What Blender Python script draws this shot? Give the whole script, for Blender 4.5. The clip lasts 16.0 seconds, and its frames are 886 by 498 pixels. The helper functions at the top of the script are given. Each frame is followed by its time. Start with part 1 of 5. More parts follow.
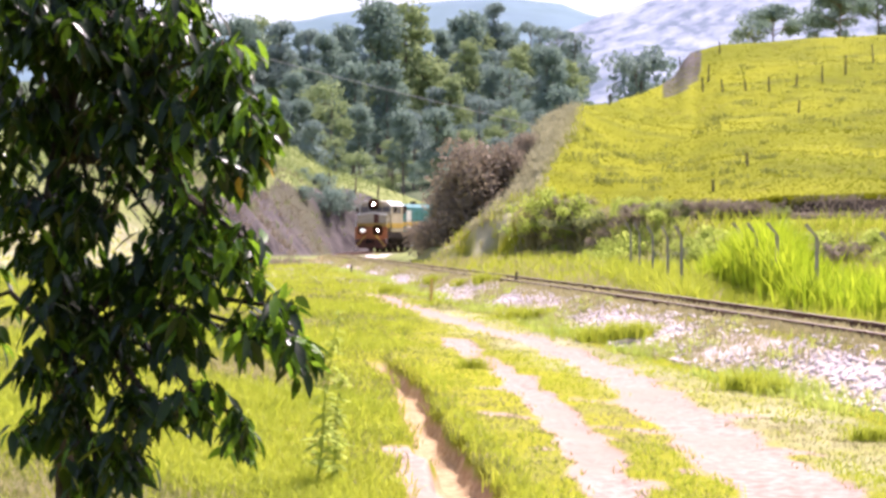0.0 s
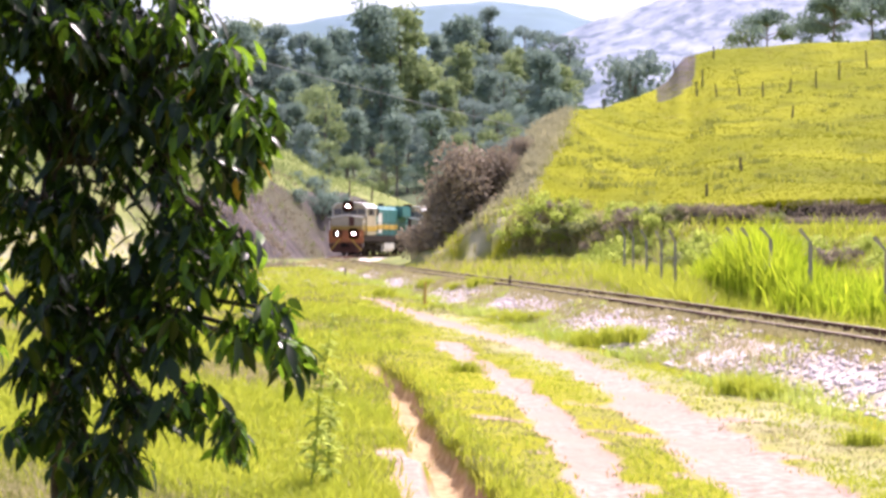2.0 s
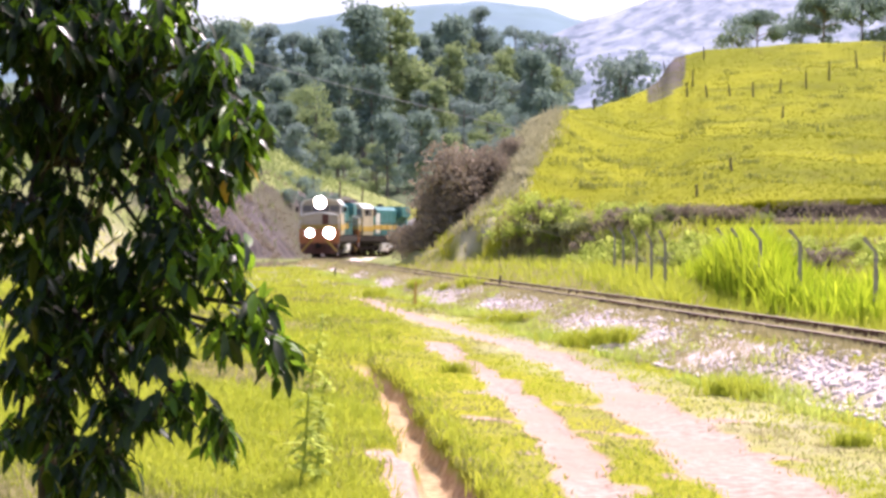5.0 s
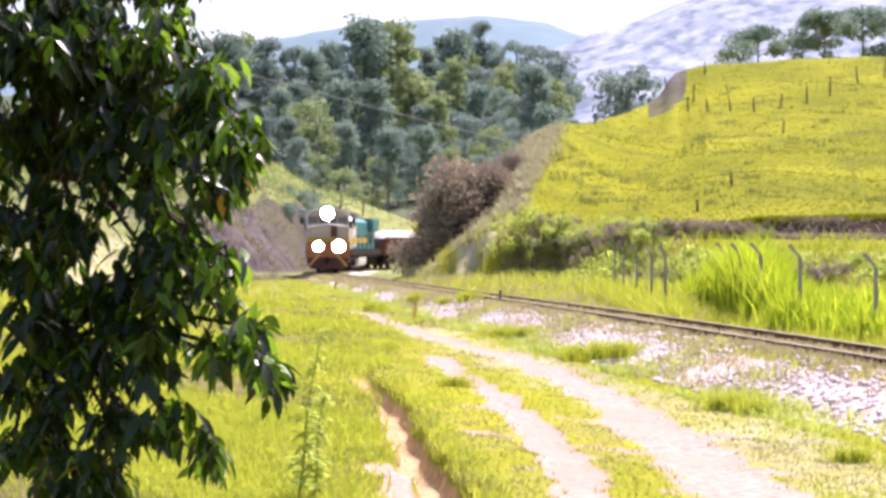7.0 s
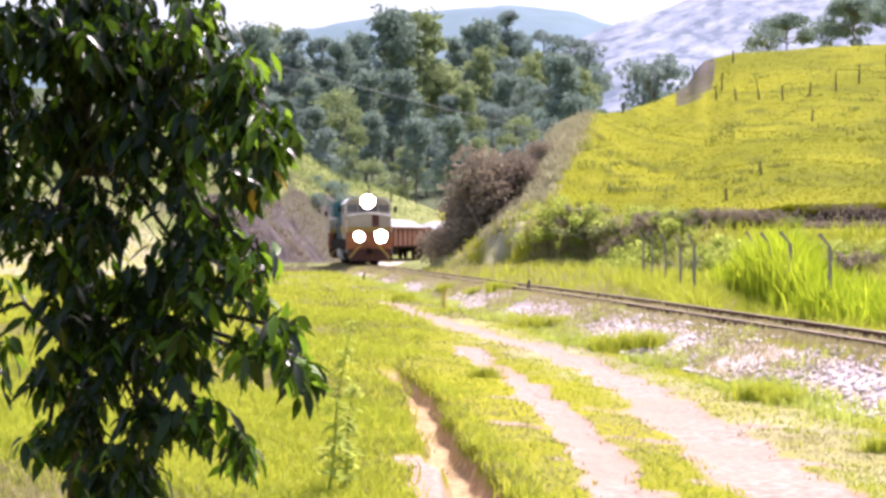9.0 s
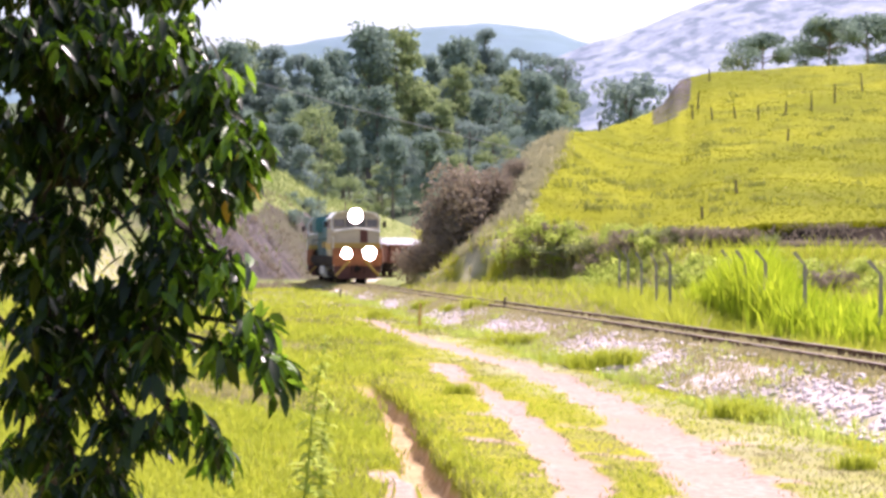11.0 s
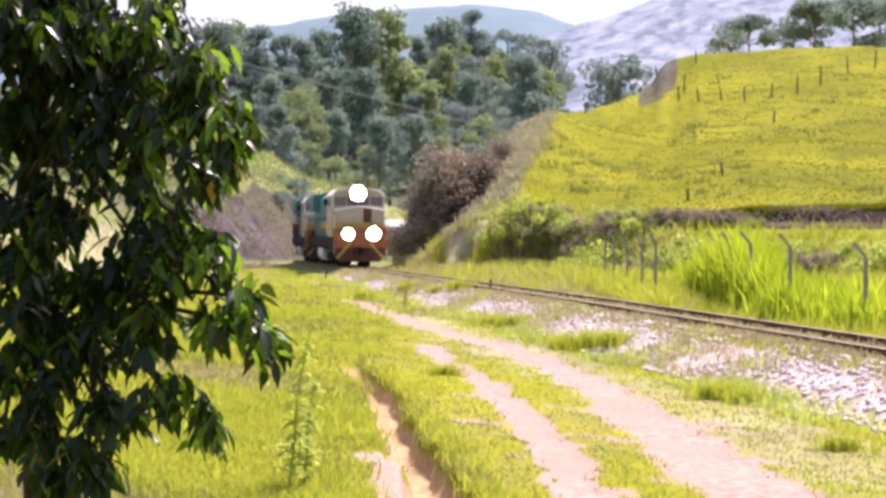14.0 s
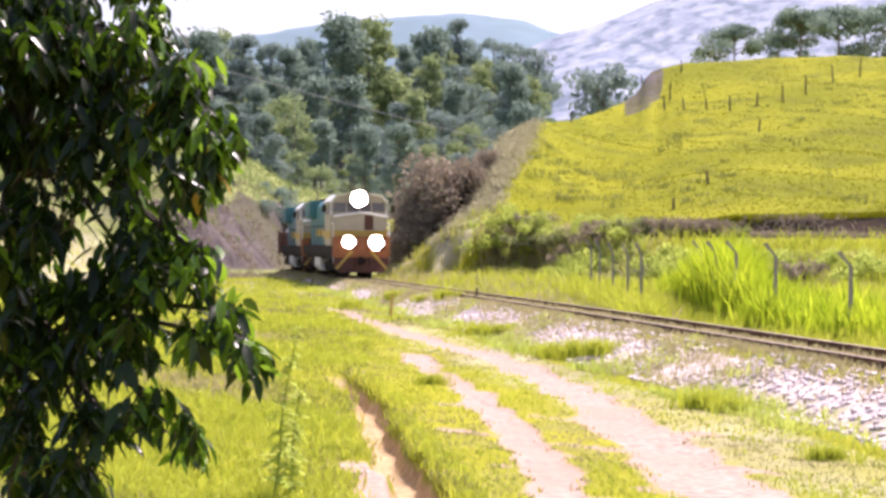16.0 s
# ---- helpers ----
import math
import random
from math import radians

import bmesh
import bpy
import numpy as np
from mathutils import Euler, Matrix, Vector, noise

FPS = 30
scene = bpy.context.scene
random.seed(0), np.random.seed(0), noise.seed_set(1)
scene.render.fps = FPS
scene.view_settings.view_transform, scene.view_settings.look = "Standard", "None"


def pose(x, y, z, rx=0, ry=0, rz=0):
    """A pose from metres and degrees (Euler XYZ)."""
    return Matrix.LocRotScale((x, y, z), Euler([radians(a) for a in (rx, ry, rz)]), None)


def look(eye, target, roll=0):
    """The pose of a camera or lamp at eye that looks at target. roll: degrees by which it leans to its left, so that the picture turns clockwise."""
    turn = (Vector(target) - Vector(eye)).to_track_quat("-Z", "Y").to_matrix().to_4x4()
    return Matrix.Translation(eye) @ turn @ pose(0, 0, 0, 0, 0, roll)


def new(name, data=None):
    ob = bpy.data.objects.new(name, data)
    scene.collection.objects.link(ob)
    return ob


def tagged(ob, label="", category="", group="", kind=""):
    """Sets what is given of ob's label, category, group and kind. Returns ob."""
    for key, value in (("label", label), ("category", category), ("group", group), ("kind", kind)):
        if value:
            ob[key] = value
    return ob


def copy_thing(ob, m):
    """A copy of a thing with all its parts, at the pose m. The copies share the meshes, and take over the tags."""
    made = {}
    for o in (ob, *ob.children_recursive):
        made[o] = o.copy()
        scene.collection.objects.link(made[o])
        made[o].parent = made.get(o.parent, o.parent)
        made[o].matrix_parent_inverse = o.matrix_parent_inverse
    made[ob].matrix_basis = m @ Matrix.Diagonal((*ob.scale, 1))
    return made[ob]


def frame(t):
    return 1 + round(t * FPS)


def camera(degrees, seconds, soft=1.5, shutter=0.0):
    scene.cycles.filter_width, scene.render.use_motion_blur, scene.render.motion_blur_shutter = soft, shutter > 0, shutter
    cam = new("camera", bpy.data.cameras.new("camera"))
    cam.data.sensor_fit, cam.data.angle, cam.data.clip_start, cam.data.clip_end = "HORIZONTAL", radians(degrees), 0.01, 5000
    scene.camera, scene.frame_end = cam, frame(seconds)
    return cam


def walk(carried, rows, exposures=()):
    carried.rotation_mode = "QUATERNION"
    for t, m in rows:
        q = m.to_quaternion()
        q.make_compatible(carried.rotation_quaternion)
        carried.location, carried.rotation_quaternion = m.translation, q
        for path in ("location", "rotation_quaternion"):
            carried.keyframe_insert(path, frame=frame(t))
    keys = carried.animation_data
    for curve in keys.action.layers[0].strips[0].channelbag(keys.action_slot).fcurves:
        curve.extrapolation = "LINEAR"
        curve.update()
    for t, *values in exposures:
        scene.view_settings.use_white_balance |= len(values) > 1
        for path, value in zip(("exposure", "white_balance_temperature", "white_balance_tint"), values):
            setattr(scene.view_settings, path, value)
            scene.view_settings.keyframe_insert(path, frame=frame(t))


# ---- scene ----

EYE = 1.55            # eye height over the rail heads
cam = camera(30, 16.0, soft=3.1)
ROWS = [
    (0.0, pose(0.004, 0.0, 1.547, 89.303, 0.228, 0.363)),
    (0.5, pose(-0.003, 0.0, 1.546, 89.526, -0.076, 0.028)),
    (1.0, pose(0.001, 0.0, 1.550, 89.687, -0.494, -0.241)),
    (1.5, pose(-0.001, 0.0, 1.551, 89.465, -0.323, 0.035)),
    (2.0, pose(-0.007, 0.0, 1.543, 89.430, 0.031, 0.139)),
    (2.5, pose(-0.000, 0.0, 1.550, 89.236, 0.000, -0.000)),
    (3.0, pose(0.000, 0.0, 1.547, 89.231, 0.114, -0.042)),
    (3.5, pose(0.009, 0.0, 1.549, 89.213, 0.090, -0.276)),
    (4.0, pose(0.009, 0.0, 1.552, 89.499, 0.316, -0.134)),
    (4.2, pose(0.005, 0.0, 1.552, 89.411, 0.000, -0.305)),
    (6.3, pose(-0.000, 0.0, 1.550, 89.709, -0.000, -0.028)),
    (6.5, pose(0.015, 0.0, 1.565, 89.816, -0.315, -0.007)),
    (7.0, pose(0.014, 0.0, 1.555, 89.913, -0.197, -0.167)),
    (7.5, pose(0.021, 0.0, 1.553, 89.471, -0.174, -0.242)),
    (8.0, pose(0.008, 0.0, 1.560, 89.452, -0.044, 0.369)),
    (8.2, pose(0.016, 0.0, 1.559, 89.488, 0.060, 0.820)),
    (10.3, pose(-0.020, 0.0, 1.579, 89.642, -0.269, 0.475)),
    (10.5, pose(-0.003, 0.0, 1.546, 89.739, -0.177, 0.141)),
    (11.0, pose(0.014, 0.0, 1.549, 90.171, -0.203, -0.009)),
    (11.5, pose(0.011, 0.0, 1.548, 89.984, -0.545, -0.623)),
    (12.0, pose(0.009, 0.0, 1.547, 90.222, -0.571, -0.566)),
    (12.5, pose(0.009, 0.0, 1.546, 90.074, -0.546, -0.274)),
    (13.0, pose(0.018, 0.0, 1.554, 89.774, -0.361, -0.119)),
    (13.5, pose(0.010, 0.0, 1.551, 89.738, -0.372, -0.578)),
    (14.0, pose(0.015, 0.0, 1.550, 89.526, -0.318, -0.493)),
    (14.5, pose(0.004, 0.0, 1.551, 89.461, -0.273, 0.061)),
    (15.0, pose(0.013, 0.0, 1.543, 89.434, -0.492, -0.387)),
    (15.5, pose(0.005, 0.0, 1.544, 89.710, -0.591, -0.870)),
    (16.0, pose(0.017, 0.0, 1.558, 89.831, -0.320, -0.978)),
]
walk(cam, ROWS, exposures=((0.0, 1.18, 6300, 31.5), (1.0, 1.20, 6300, 31.5), (3.0, 1.14, 6330, 31.5), (6.5, 1.10, 6330, 31.5), (7.0, 1.20, 6300, 31.5), (10.5, 1.10, 6330, 31.5), (12.0, 1.14, 6330, 31.5), (14.5, 0.98, 6500, 31.5), (15.0, 0.98, 6500, 31.5), (15.5, 1.10, 6450, 31.5), (16.0, 1.08, 6450, 31.5)))

# ---- world and sun ----
SUN_AZ, SUN_EL = radians(40), radians(58)
world = bpy.data.worlds.new("sky")
scene.world = world
world.use_nodes = True
wn = world.node_tree
sky = wn.nodes.new("ShaderNodeTexSky")
sky.sky_type = "NISHITA"
sky.sun_disc = False
sky.sun_elevation, sky.sun_rotation = SUN_EL, SUN_AZ
sky.air_density, sky.dust_density, sky.ozone_density = 1.0, 4.0, 0.6
bg = wn.nodes["Background"]
bg.inputs["Strength"].default_value = 0.122
wn.links.new(sky.outputs[0], bg.inputs[0])
sun = new("sun", bpy.data.lights.new("sun", "SUN"))
sun.data.energy, sun.data.angle, sun.data.color = 4.5, radians(0.6), (1.0, 0.95, 0.86)
sun.matrix_world = look((math.sin(SUN_AZ) * math.cos(SUN_EL) * 50, math.cos(SUN_AZ) * math.cos(SUN_EL) * 50, math.sin(SUN_EL) * 50), (0, 0, 0))


# ---- materials ----
def mat(name, c1, c2, scale=4.0, rough=0.8, metal=0.0, bump=0.0, fine=40.0, leaf=0.0, island=0.0, glow=0.0, through_leaf=None, spec=None):
    """Two-colour noise at two scales, with relief; leaf lets light through; island varies each loose piece."""
    m = bpy.data.materials.new(name)
    m.use_nodes = True
    nt = m.node_tree
    n, ln = nt.nodes, nt.links
    p = n["Principled BSDF"]
    p.inputs["Roughness"].default_value = rough
    p.inputs["Metallic"].default_value = metal
    tc = n.new("ShaderNodeTexCoord")
    a, b = n.new("ShaderNodeTexNoise"), n.new("ShaderNodeTexNoise")
    a.inputs["Scale"].default_value, b.inputs["Scale"].default_value = scale, fine
    a.inputs["Detail"].default_value = b.inputs["Detail"].default_value = 4
    ln.new(tc.outputs["Object"], a.inputs["Vector"])
    ln.new(tc.outputs["Object"], b.inputs["Vector"])
    add = n.new("ShaderNodeMath")
    add.operation = "MULTIPLY_ADD"
    add.inputs[1].default_value = 0.45
    ln.new(b.outputs["Fac"], add.inputs[0])
    ln.new(a.outputs["Fac"], add.inputs[2])
    ramp = n.new("ShaderNodeMapRange")
    ramp.inputs[1].default_value, ramp.inputs[2].default_value = 0.5, 0.95
    ln.new(add.outputs[0], ramp.inputs[0])
    fac = ramp.outputs[0]
    if island:
        geo = n.new("ShaderNodeNewGeometry")
        mi = n.new("ShaderNodeMix")
        mi.inputs[0].default_value = island
        ln.new(fac, mi.inputs[2])
        ln.new(geo.outputs["Random Per Island"], mi.inputs[3])
        fac = mi.outputs[0]
    mix = n.new("ShaderNodeMix")
    mix.data_type = "RGBA"
    mix.inputs[6].default_value, mix.inputs[7].default_value = (*c1, 1), (*c2, 1)
    ln.new(fac, mix.inputs[0])
    ln.new(mix.outputs[2], p.inputs["Base Color"])
    if bump:
        bp = n.new("ShaderNodeBump")
        bp.inputs["Strength"].default_value = bump
        bp.inputs["Distance"].default_value = 0.05
        ln.new(b.outputs["Fac"], bp.inputs["Height"])
        ln.new(bp.outputs[0], p.inputs["Normal"])
    if glow:
        p.inputs["Emission Color"].default_value = (1.0, 0.95, 0.85, 1)
        p.inputs["Emission Strength"].default_value = glow
    if leaf:
        p.inputs["Specular IOR Level"].default_value = 0.35 if through_leaf else 0.15
        tr = n.new("ShaderNodeBsdfTranslucent")
        ms = n.new("ShaderNodeMixShader")
        ms.inputs[0].default_value = leaf
        if through_leaf:
            tr.inputs[0].default_value = (*through_leaf, 1)
        else:
            ln.new(mix.outputs[2], tr.inputs[0])
        ln.new(p.outputs[0], ms.inputs[1])
        ln.new(tr.outputs[0], ms.inputs[2])
        ln.new(ms.outputs[0], n["Material Output"].inputs[0])
    if spec is not None:
        p.inputs["Specular IOR Level"].default_value = spec
    return m


SCRUB = mat("scrub_leaf", (0.17, 0.20, 0.08), (0.34, 0.36, 0.16), 0.5, 0.8, leaf=0.35, island=0.5, fine=3.0)
BANKGRASS = mat("bank_grass_blade", (0.19, 0.25, 0.085), (0.35, 0.40, 0.15), 0.3, 0.8, leaf=0.4, island=0.4, fine=3.0)
HILLGRASS = mat("pasture_grass", (0.105, 0.122, 0.005), (0.20, 0.208, 0.009), 0.12, 0.95, leaf=0.45, island=0.10, fine=0.7, spec=0.03)
GRASS = mat("grass_blades", (0.29, 0.36, 0.03), (0.50, 0.52, 0.06), 0.25, 0.6, leaf=0.5, island=0.5, fine=3.0)
DRY = mat("dry_grass", (0.30, 0.27, 0.13), (0.46, 0.41, 0.22), 0.6, 0.8, leaf=0.4, island=0.5, fine=5.0)
PALE = mat("bleached_grass", (0.27, 0.265, 0.15), (0.43, 0.41, 0.26), 0.6, 0.8, leaf=0.4, island=0.5, fine=5.0)
CANE = mat("cane_leaves", (0.24, 0.36, 0.012), (0.56, 0.64, 0.04), 0.4, 0.6, leaf=0.5, island=0.6, fine=4.0)
OLIVE = mat("olive_herb", (0.15, 0.18, 0.035), (0.31, 0.32, 0.085), 0.8, 0.8, leaf=0.4, island=0.5, fine=5.0)
# one leaf in two colours: crown shade put into LEAF, edge sunlight into LIME
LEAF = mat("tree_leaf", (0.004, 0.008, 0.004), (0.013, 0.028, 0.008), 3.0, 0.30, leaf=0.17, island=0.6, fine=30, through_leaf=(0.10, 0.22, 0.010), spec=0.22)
LIME = mat("sunlit_leaf", (0.03, 0.09, 0.008), (0.09, 0.20, 0.015), 3.0, 0.4, leaf=0.45, island=0.5, fine=30, through_leaf=(0.20, 0.36, 0.02))
YELLOW_LEAF = mat("faded_leaf", (0.30, 0.18, 0.02), (0.45, 0.35, 0.06), 3.0, 0.5, leaf=0.3)
# distance haze is put into these three raised, bluish leaf colours
FOREST = mat("hazy_forest_leaf", (0.15, 0.22, 0.19), (0.29, 0.38, 0.29), 0.15, 0.8, leaf=0.35, island=0.4, fine=1.0)
FOREST_B = mat("hazy_forest_leaf_light", (0.22, 0.29, 0.14), (0.38, 0.45, 0.20), 0.15, 0.8, leaf=0.35, island=0.4, fine=1.0)
FOREST_C = mat("hazy_forest_leaf_grey", (0.17, 0.235, 0.215), (0.29, 0.37, 0.32), 0.15, 0.8, leaf=0.35, island=0.4, fine=1.0)
BUSHLEAF = mat("bush_leaf", (0.30, 0.39, 0.07), (0.52, 0.58, 0.14), 0.5, 0.8, leaf=0.6, island=0.5, fine=3.0)
BROWN = mat("withered_leaf", (0.19, 0.152, 0.11), (0.40, 0.34, 0.25), 0.5, 0.8, leaf=0.25, island=0.6, fine=4.0)
BARK = mat("bark", (0.10, 0.08, 0.06), (0.28, 0.24, 0.20), 6.0, 0.9, bump=0.6, fine=30)
DARKBARK = mat("dark_bark", (0.022, 0.018, 0.015), (0.075, 0.06, 0.048), 9.0, 0.9, bump=0.6, fine=40, spec=0.1)
WOOD = mat("weathered_wood", (0.06, 0.045, 0.035), (0.16, 0.13, 0.10), 4.0, 0.9, bump=0.5, fine=25)
CONCRETE = mat("fence_concrete", (0.18, 0.165, 0.145), (0.32, 0.30, 0.27), 3.0, 0.9, bump=0.4, fine=30)
RAIL = mat("rusty_rail", (0.085, 0.04, 0.03), (0.17, 0.085, 0.065), 3.0, 0.8, 0.0, 0.3, 40, spec=0.15)
SHINE = mat("worn_rail_head", (0.24, 0.17, 0.14), (0.36, 0.29, 0.25), 3.0, 0.45, 0.6, 0.0, 40)
TIE = mat("sleeper_wood", (0.07, 0.05, 0.04), (0.17, 0.13, 0.10), 4.0, 0.9, 0.0, 0.5, 30)
STONE = mat("ballast_stone", (0.46, 0.40, 0.39), (0.74, 0.66, 0.65), 3.0, 0.9, 0.0, 0.4, 20, island=0.7)
TEAL = mat("teal_paint", (0.03, 0.145, 0.155), (0.06, 0.22, 0.23), 1.0, 0.45, fine=12)
CREAM = mat("cream_paint", (0.36, 0.31, 0.23), (0.50, 0.44, 0.34), 1.2, 0.5, fine=12)
YELLOW = mat("yellow_paint", (0.42, 0.27, 0.05), (0.54, 0.37, 0.08), 1.2, 0.5, fine=12)
ORANGE = mat("rust_orange_paint", (0.27, 0.085, 0.03), (0.40, 0.15, 0.055), 1.5, 0.55, fine=12)
WHITE = mat("white_paint", (0.62, 0.62, 0.60), (0.80, 0.80, 0.78), 1.5, 0.45, fine=12)
DARKRED = mat("dark_red_steel", (0.075, 0.025, 0.02), (0.14, 0.05, 0.035), 2.0, 0.7, fine=14)
BLACK = mat("black_steel", (0.014, 0.011, 0.010), (0.045, 0.034, 0.03), 2.0, 0.85, fine=14, spec=0.12)
LOUVRE = mat("added_louvre_paint", (0.09, 0.04, 0.024), (0.15, 0.065, 0.038), 2.0, 0.95, fine=14, spec=0.0)
GLASS = mat("dark_window", (0.13, 0.12, 0.125), (0.20, 0.19, 0.20), 1.0, 0.12, fine=6)
TANK = mat("grey_tank_paint", (0.45, 0.45, 0.45), (0.62, 0.62, 0.60), 2.0, 0.5, fine=10)
RUSTWAGON = mat("oxide_wagon_paint", (0.12, 0.045, 0.03), (0.22, 0.09, 0.06), 1.2, 0.7, fine=10)
LOAD = mat("pale_stone_load", (0.26, 0.27, 0.29), (0.46, 0.46, 0.48), 1.5, 0.9, bump=0.5, fine=9)
LAMP = mat("lit_headlamp", (0.9, 0.9, 0.85), (0.9, 0.9, 0.85), 1.0, 0.3, glow=34.0)
CABLE = mat("cable_metal", (0.30, 0.30, 0.31), (0.45, 0.45, 0.46), 1.0, 0.5, fine=6)
FEATHER = mat("brown_feathers", (0.05, 0.03, 0.02), (0.20, 0.14, 0.10), 8.0, 0.8, fine=50)


# ---- mesh helpers ----
def link(name, verts, faces, material, parent=None, smooth=False):
    me = bpy.data.meshes.new(name)
    me.from_pydata([tuple(v) for v in verts], [], [tuple(f) for f in faces])
    me.materials.append(material)
    if smooth:
        me.polygons.foreach_set("use_smooth", [True] * len(me.polygons))
    me.update()
    ob = new(name, me)
    if parent:
        ob.parent = parent
    return ob


def part(name, bm, material, parent=None, label="", smooth=False):
    me = bpy.data.meshes.new(name)
    bmesh.ops.recalc_face_normals(bm, faces=bm.faces)
    bm.to_mesh(me)
    bm.free()
    me.materials.append(material)
    if smooth:
        me.polygons.foreach_set("use_smooth", [True] * len(me.polygons))
    ob = new(name, me)
    if parent:
        ob.parent = parent
    if label:
        ob["label"] = label
    return ob


def box(bm, x0, y0, z0, x1, y1, z1, bevel=0.0):
    r = bmesh.ops.create_cube(bm, size=1)
    vs = r["verts"]
    bmesh.ops.scale(bm, verts=vs, vec=(x1 - x0, y1 - y0, z1 - z0))
    bmesh.ops.translate(bm, verts=vs, vec=((x0 + x1) / 2, (y0 + y1) / 2, (z0 + z1) / 2))
    if bevel:
        es = list({e for v in vs for e in v.link_edges})
        bmesh.ops.bevel(bm, geom=es, offset=bevel, segments=2, affect="EDGES")
    return bm


def rod(bm, a, b, r0, r1=None, seg=8):
    a, b = Vector(a), Vector(b)
    r1 = r0 if r1 is None else r1
    q = (b - a).to_track_quat("Z", "Y").to_matrix().to_4x4()
    bmesh.ops.create_cone(bm, cap_ends=True, segments=seg, radius1=r0, radius2=r1, depth=(b - a).length,
                          matrix=Matrix.Translation((a + b) / 2) @ q)
    return bm


def tube(bm, points, r0, r1, seg=6):
    """One connected tapered tube through the points."""
    pts = [Vector(p) for p in points]
    rings = []
    for k, p in enumerate(pts):
        d = (pts[min(k + 1, len(pts) - 1)] - pts[max(k - 1, 0)]).normalized()
        q = d.to_track_quat("Z", "Y").to_matrix()
        r = r0 + (r1 - r0) * k / (len(pts) - 1)
        rings.append([bm.verts.new(p + q @ Vector((math.cos(6.2832 * i / seg) * r, math.sin(6.2832 * i / seg) * r, 0))) for i in range(seg)])
    for lo, hi in zip(rings[:-1], rings[1:]):
        for i in range(seg):
            bm.faces.new((lo[i], lo[(i + 1) % seg], hi[(i + 1) % seg], hi[i]))
    bm.faces.new(rings[0][::-1])
    bm.faces.new(rings[-1])
    return bm


def prism(bm, outline, y0, y1):
    """An outline in x, z drawn out along y."""
    a = [bm.verts.new((x, y0, z)) for x, z in outline]
    b = [bm.verts.new((x, y1, z)) for x, z in outline]
    n = len(a)
    bm.faces.new(a)
    bm.faces.new(b[::-1])
    for i in range(n):
        bm.faces.new((a[i], b[i], b[(i + 1) % n], a[(i + 1) % n]))
    return bm


def smooth(a, b, x):
    t = np.clip((np.asarray(x, float) - a) / (b - a), 0, 1)
    return t * t * (3 - 2 * t)


# ---- the line of the track ----
def lay_track():
    """The centre line in half-metre steps: straight, easing into a curve to the east; x, y, heading from +y."""
    step = 0.5
    s = np.arange(-80, 420, step)
    bend = np.where(s < 80, 0, np.where(s < 126, 0.0150 * np.clip((s - 80) / 15, 0, 1), 0.0))
    h = np.minimum(-math.atan(0.164) + np.cumsum(bend) * step, radians(75))
    x, y = np.cumsum(np.sin(h)) * step, np.cumsum(np.cos(h)) * step
    k = int(80 / step)
    return s, x - x[k] + 6.6, y - y[k] + 25.1, h


LAID = lay_track()


def track(s):
    """Place and heading at s metres along the centre line."""
    return tuple(float(np.interp(s, LAID[0], LAID[k])) for k in (1, 2, 3))


LINE = np.array([track(s)[:2] for s in np.arange(-79, 415, 1.0)])


def track_gap(x, y):
    """Distance to the centre line, positive on its east side."""
    x, y = np.asarray(x, float), np.asarray(y, float)
    best = np.full(x.shape, 1e9)
    side = np.zeros(x.shape)
    for (ax, ay), (bx, by) in zip(LINE[:-1:3], LINE[3::3]):
        dx, dy = bx - ax, by - ay
        n2 = dx * dx + dy * dy
        t = np.clip(((x - ax) * dx + (y - ay) * dy) / n2, 0, 1)
        d = np.hypot(x - ax - t * dx, y - ay - t * dy)
        near = d < best
        best = np.where(near, d, best)
        side = np.where(near, np.sign((x - ax) * dy - (y - ay) * dx), side)
    return best * np.where(side == 0, 1, side)


# ---- lines of the ruts and the gully: x against y ----
RUT_W = ((0, 13.6, 18.9, 22.1, 25.5, 30.1, 35.0, 40), (1.45, 1.38, 1.33, 1.14, 0.84, 0.32, -0.12, -0.9))
RUT_E = ((0, 14.4, 18.9, 22.1, 25.5, 30.1, 33.3, 36.9, 41.7, 47.7, 53.5, 75, 95), (2.9, 2.9, 2.79, 2.65, 2.5, 2.05, 1.55, 0.83, -0.13, -1.29, -2.2, -6.5, -12))
GULLY = ((0, 13.7, 15.3, 17.9, 20.6, 24.6, 28.9), (0.35, 0.19, 0.08, -0.2, -0.45, -0.7, -1.42))


def wobble(x, y, k, seed):
    return np.sin(x * k + seed) * np.cos(y * k * 0.83 + seed * 1.7) + 0.5 * np.sin(x * k * 2.3 + y * k * 1.9 + seed * 2.1)


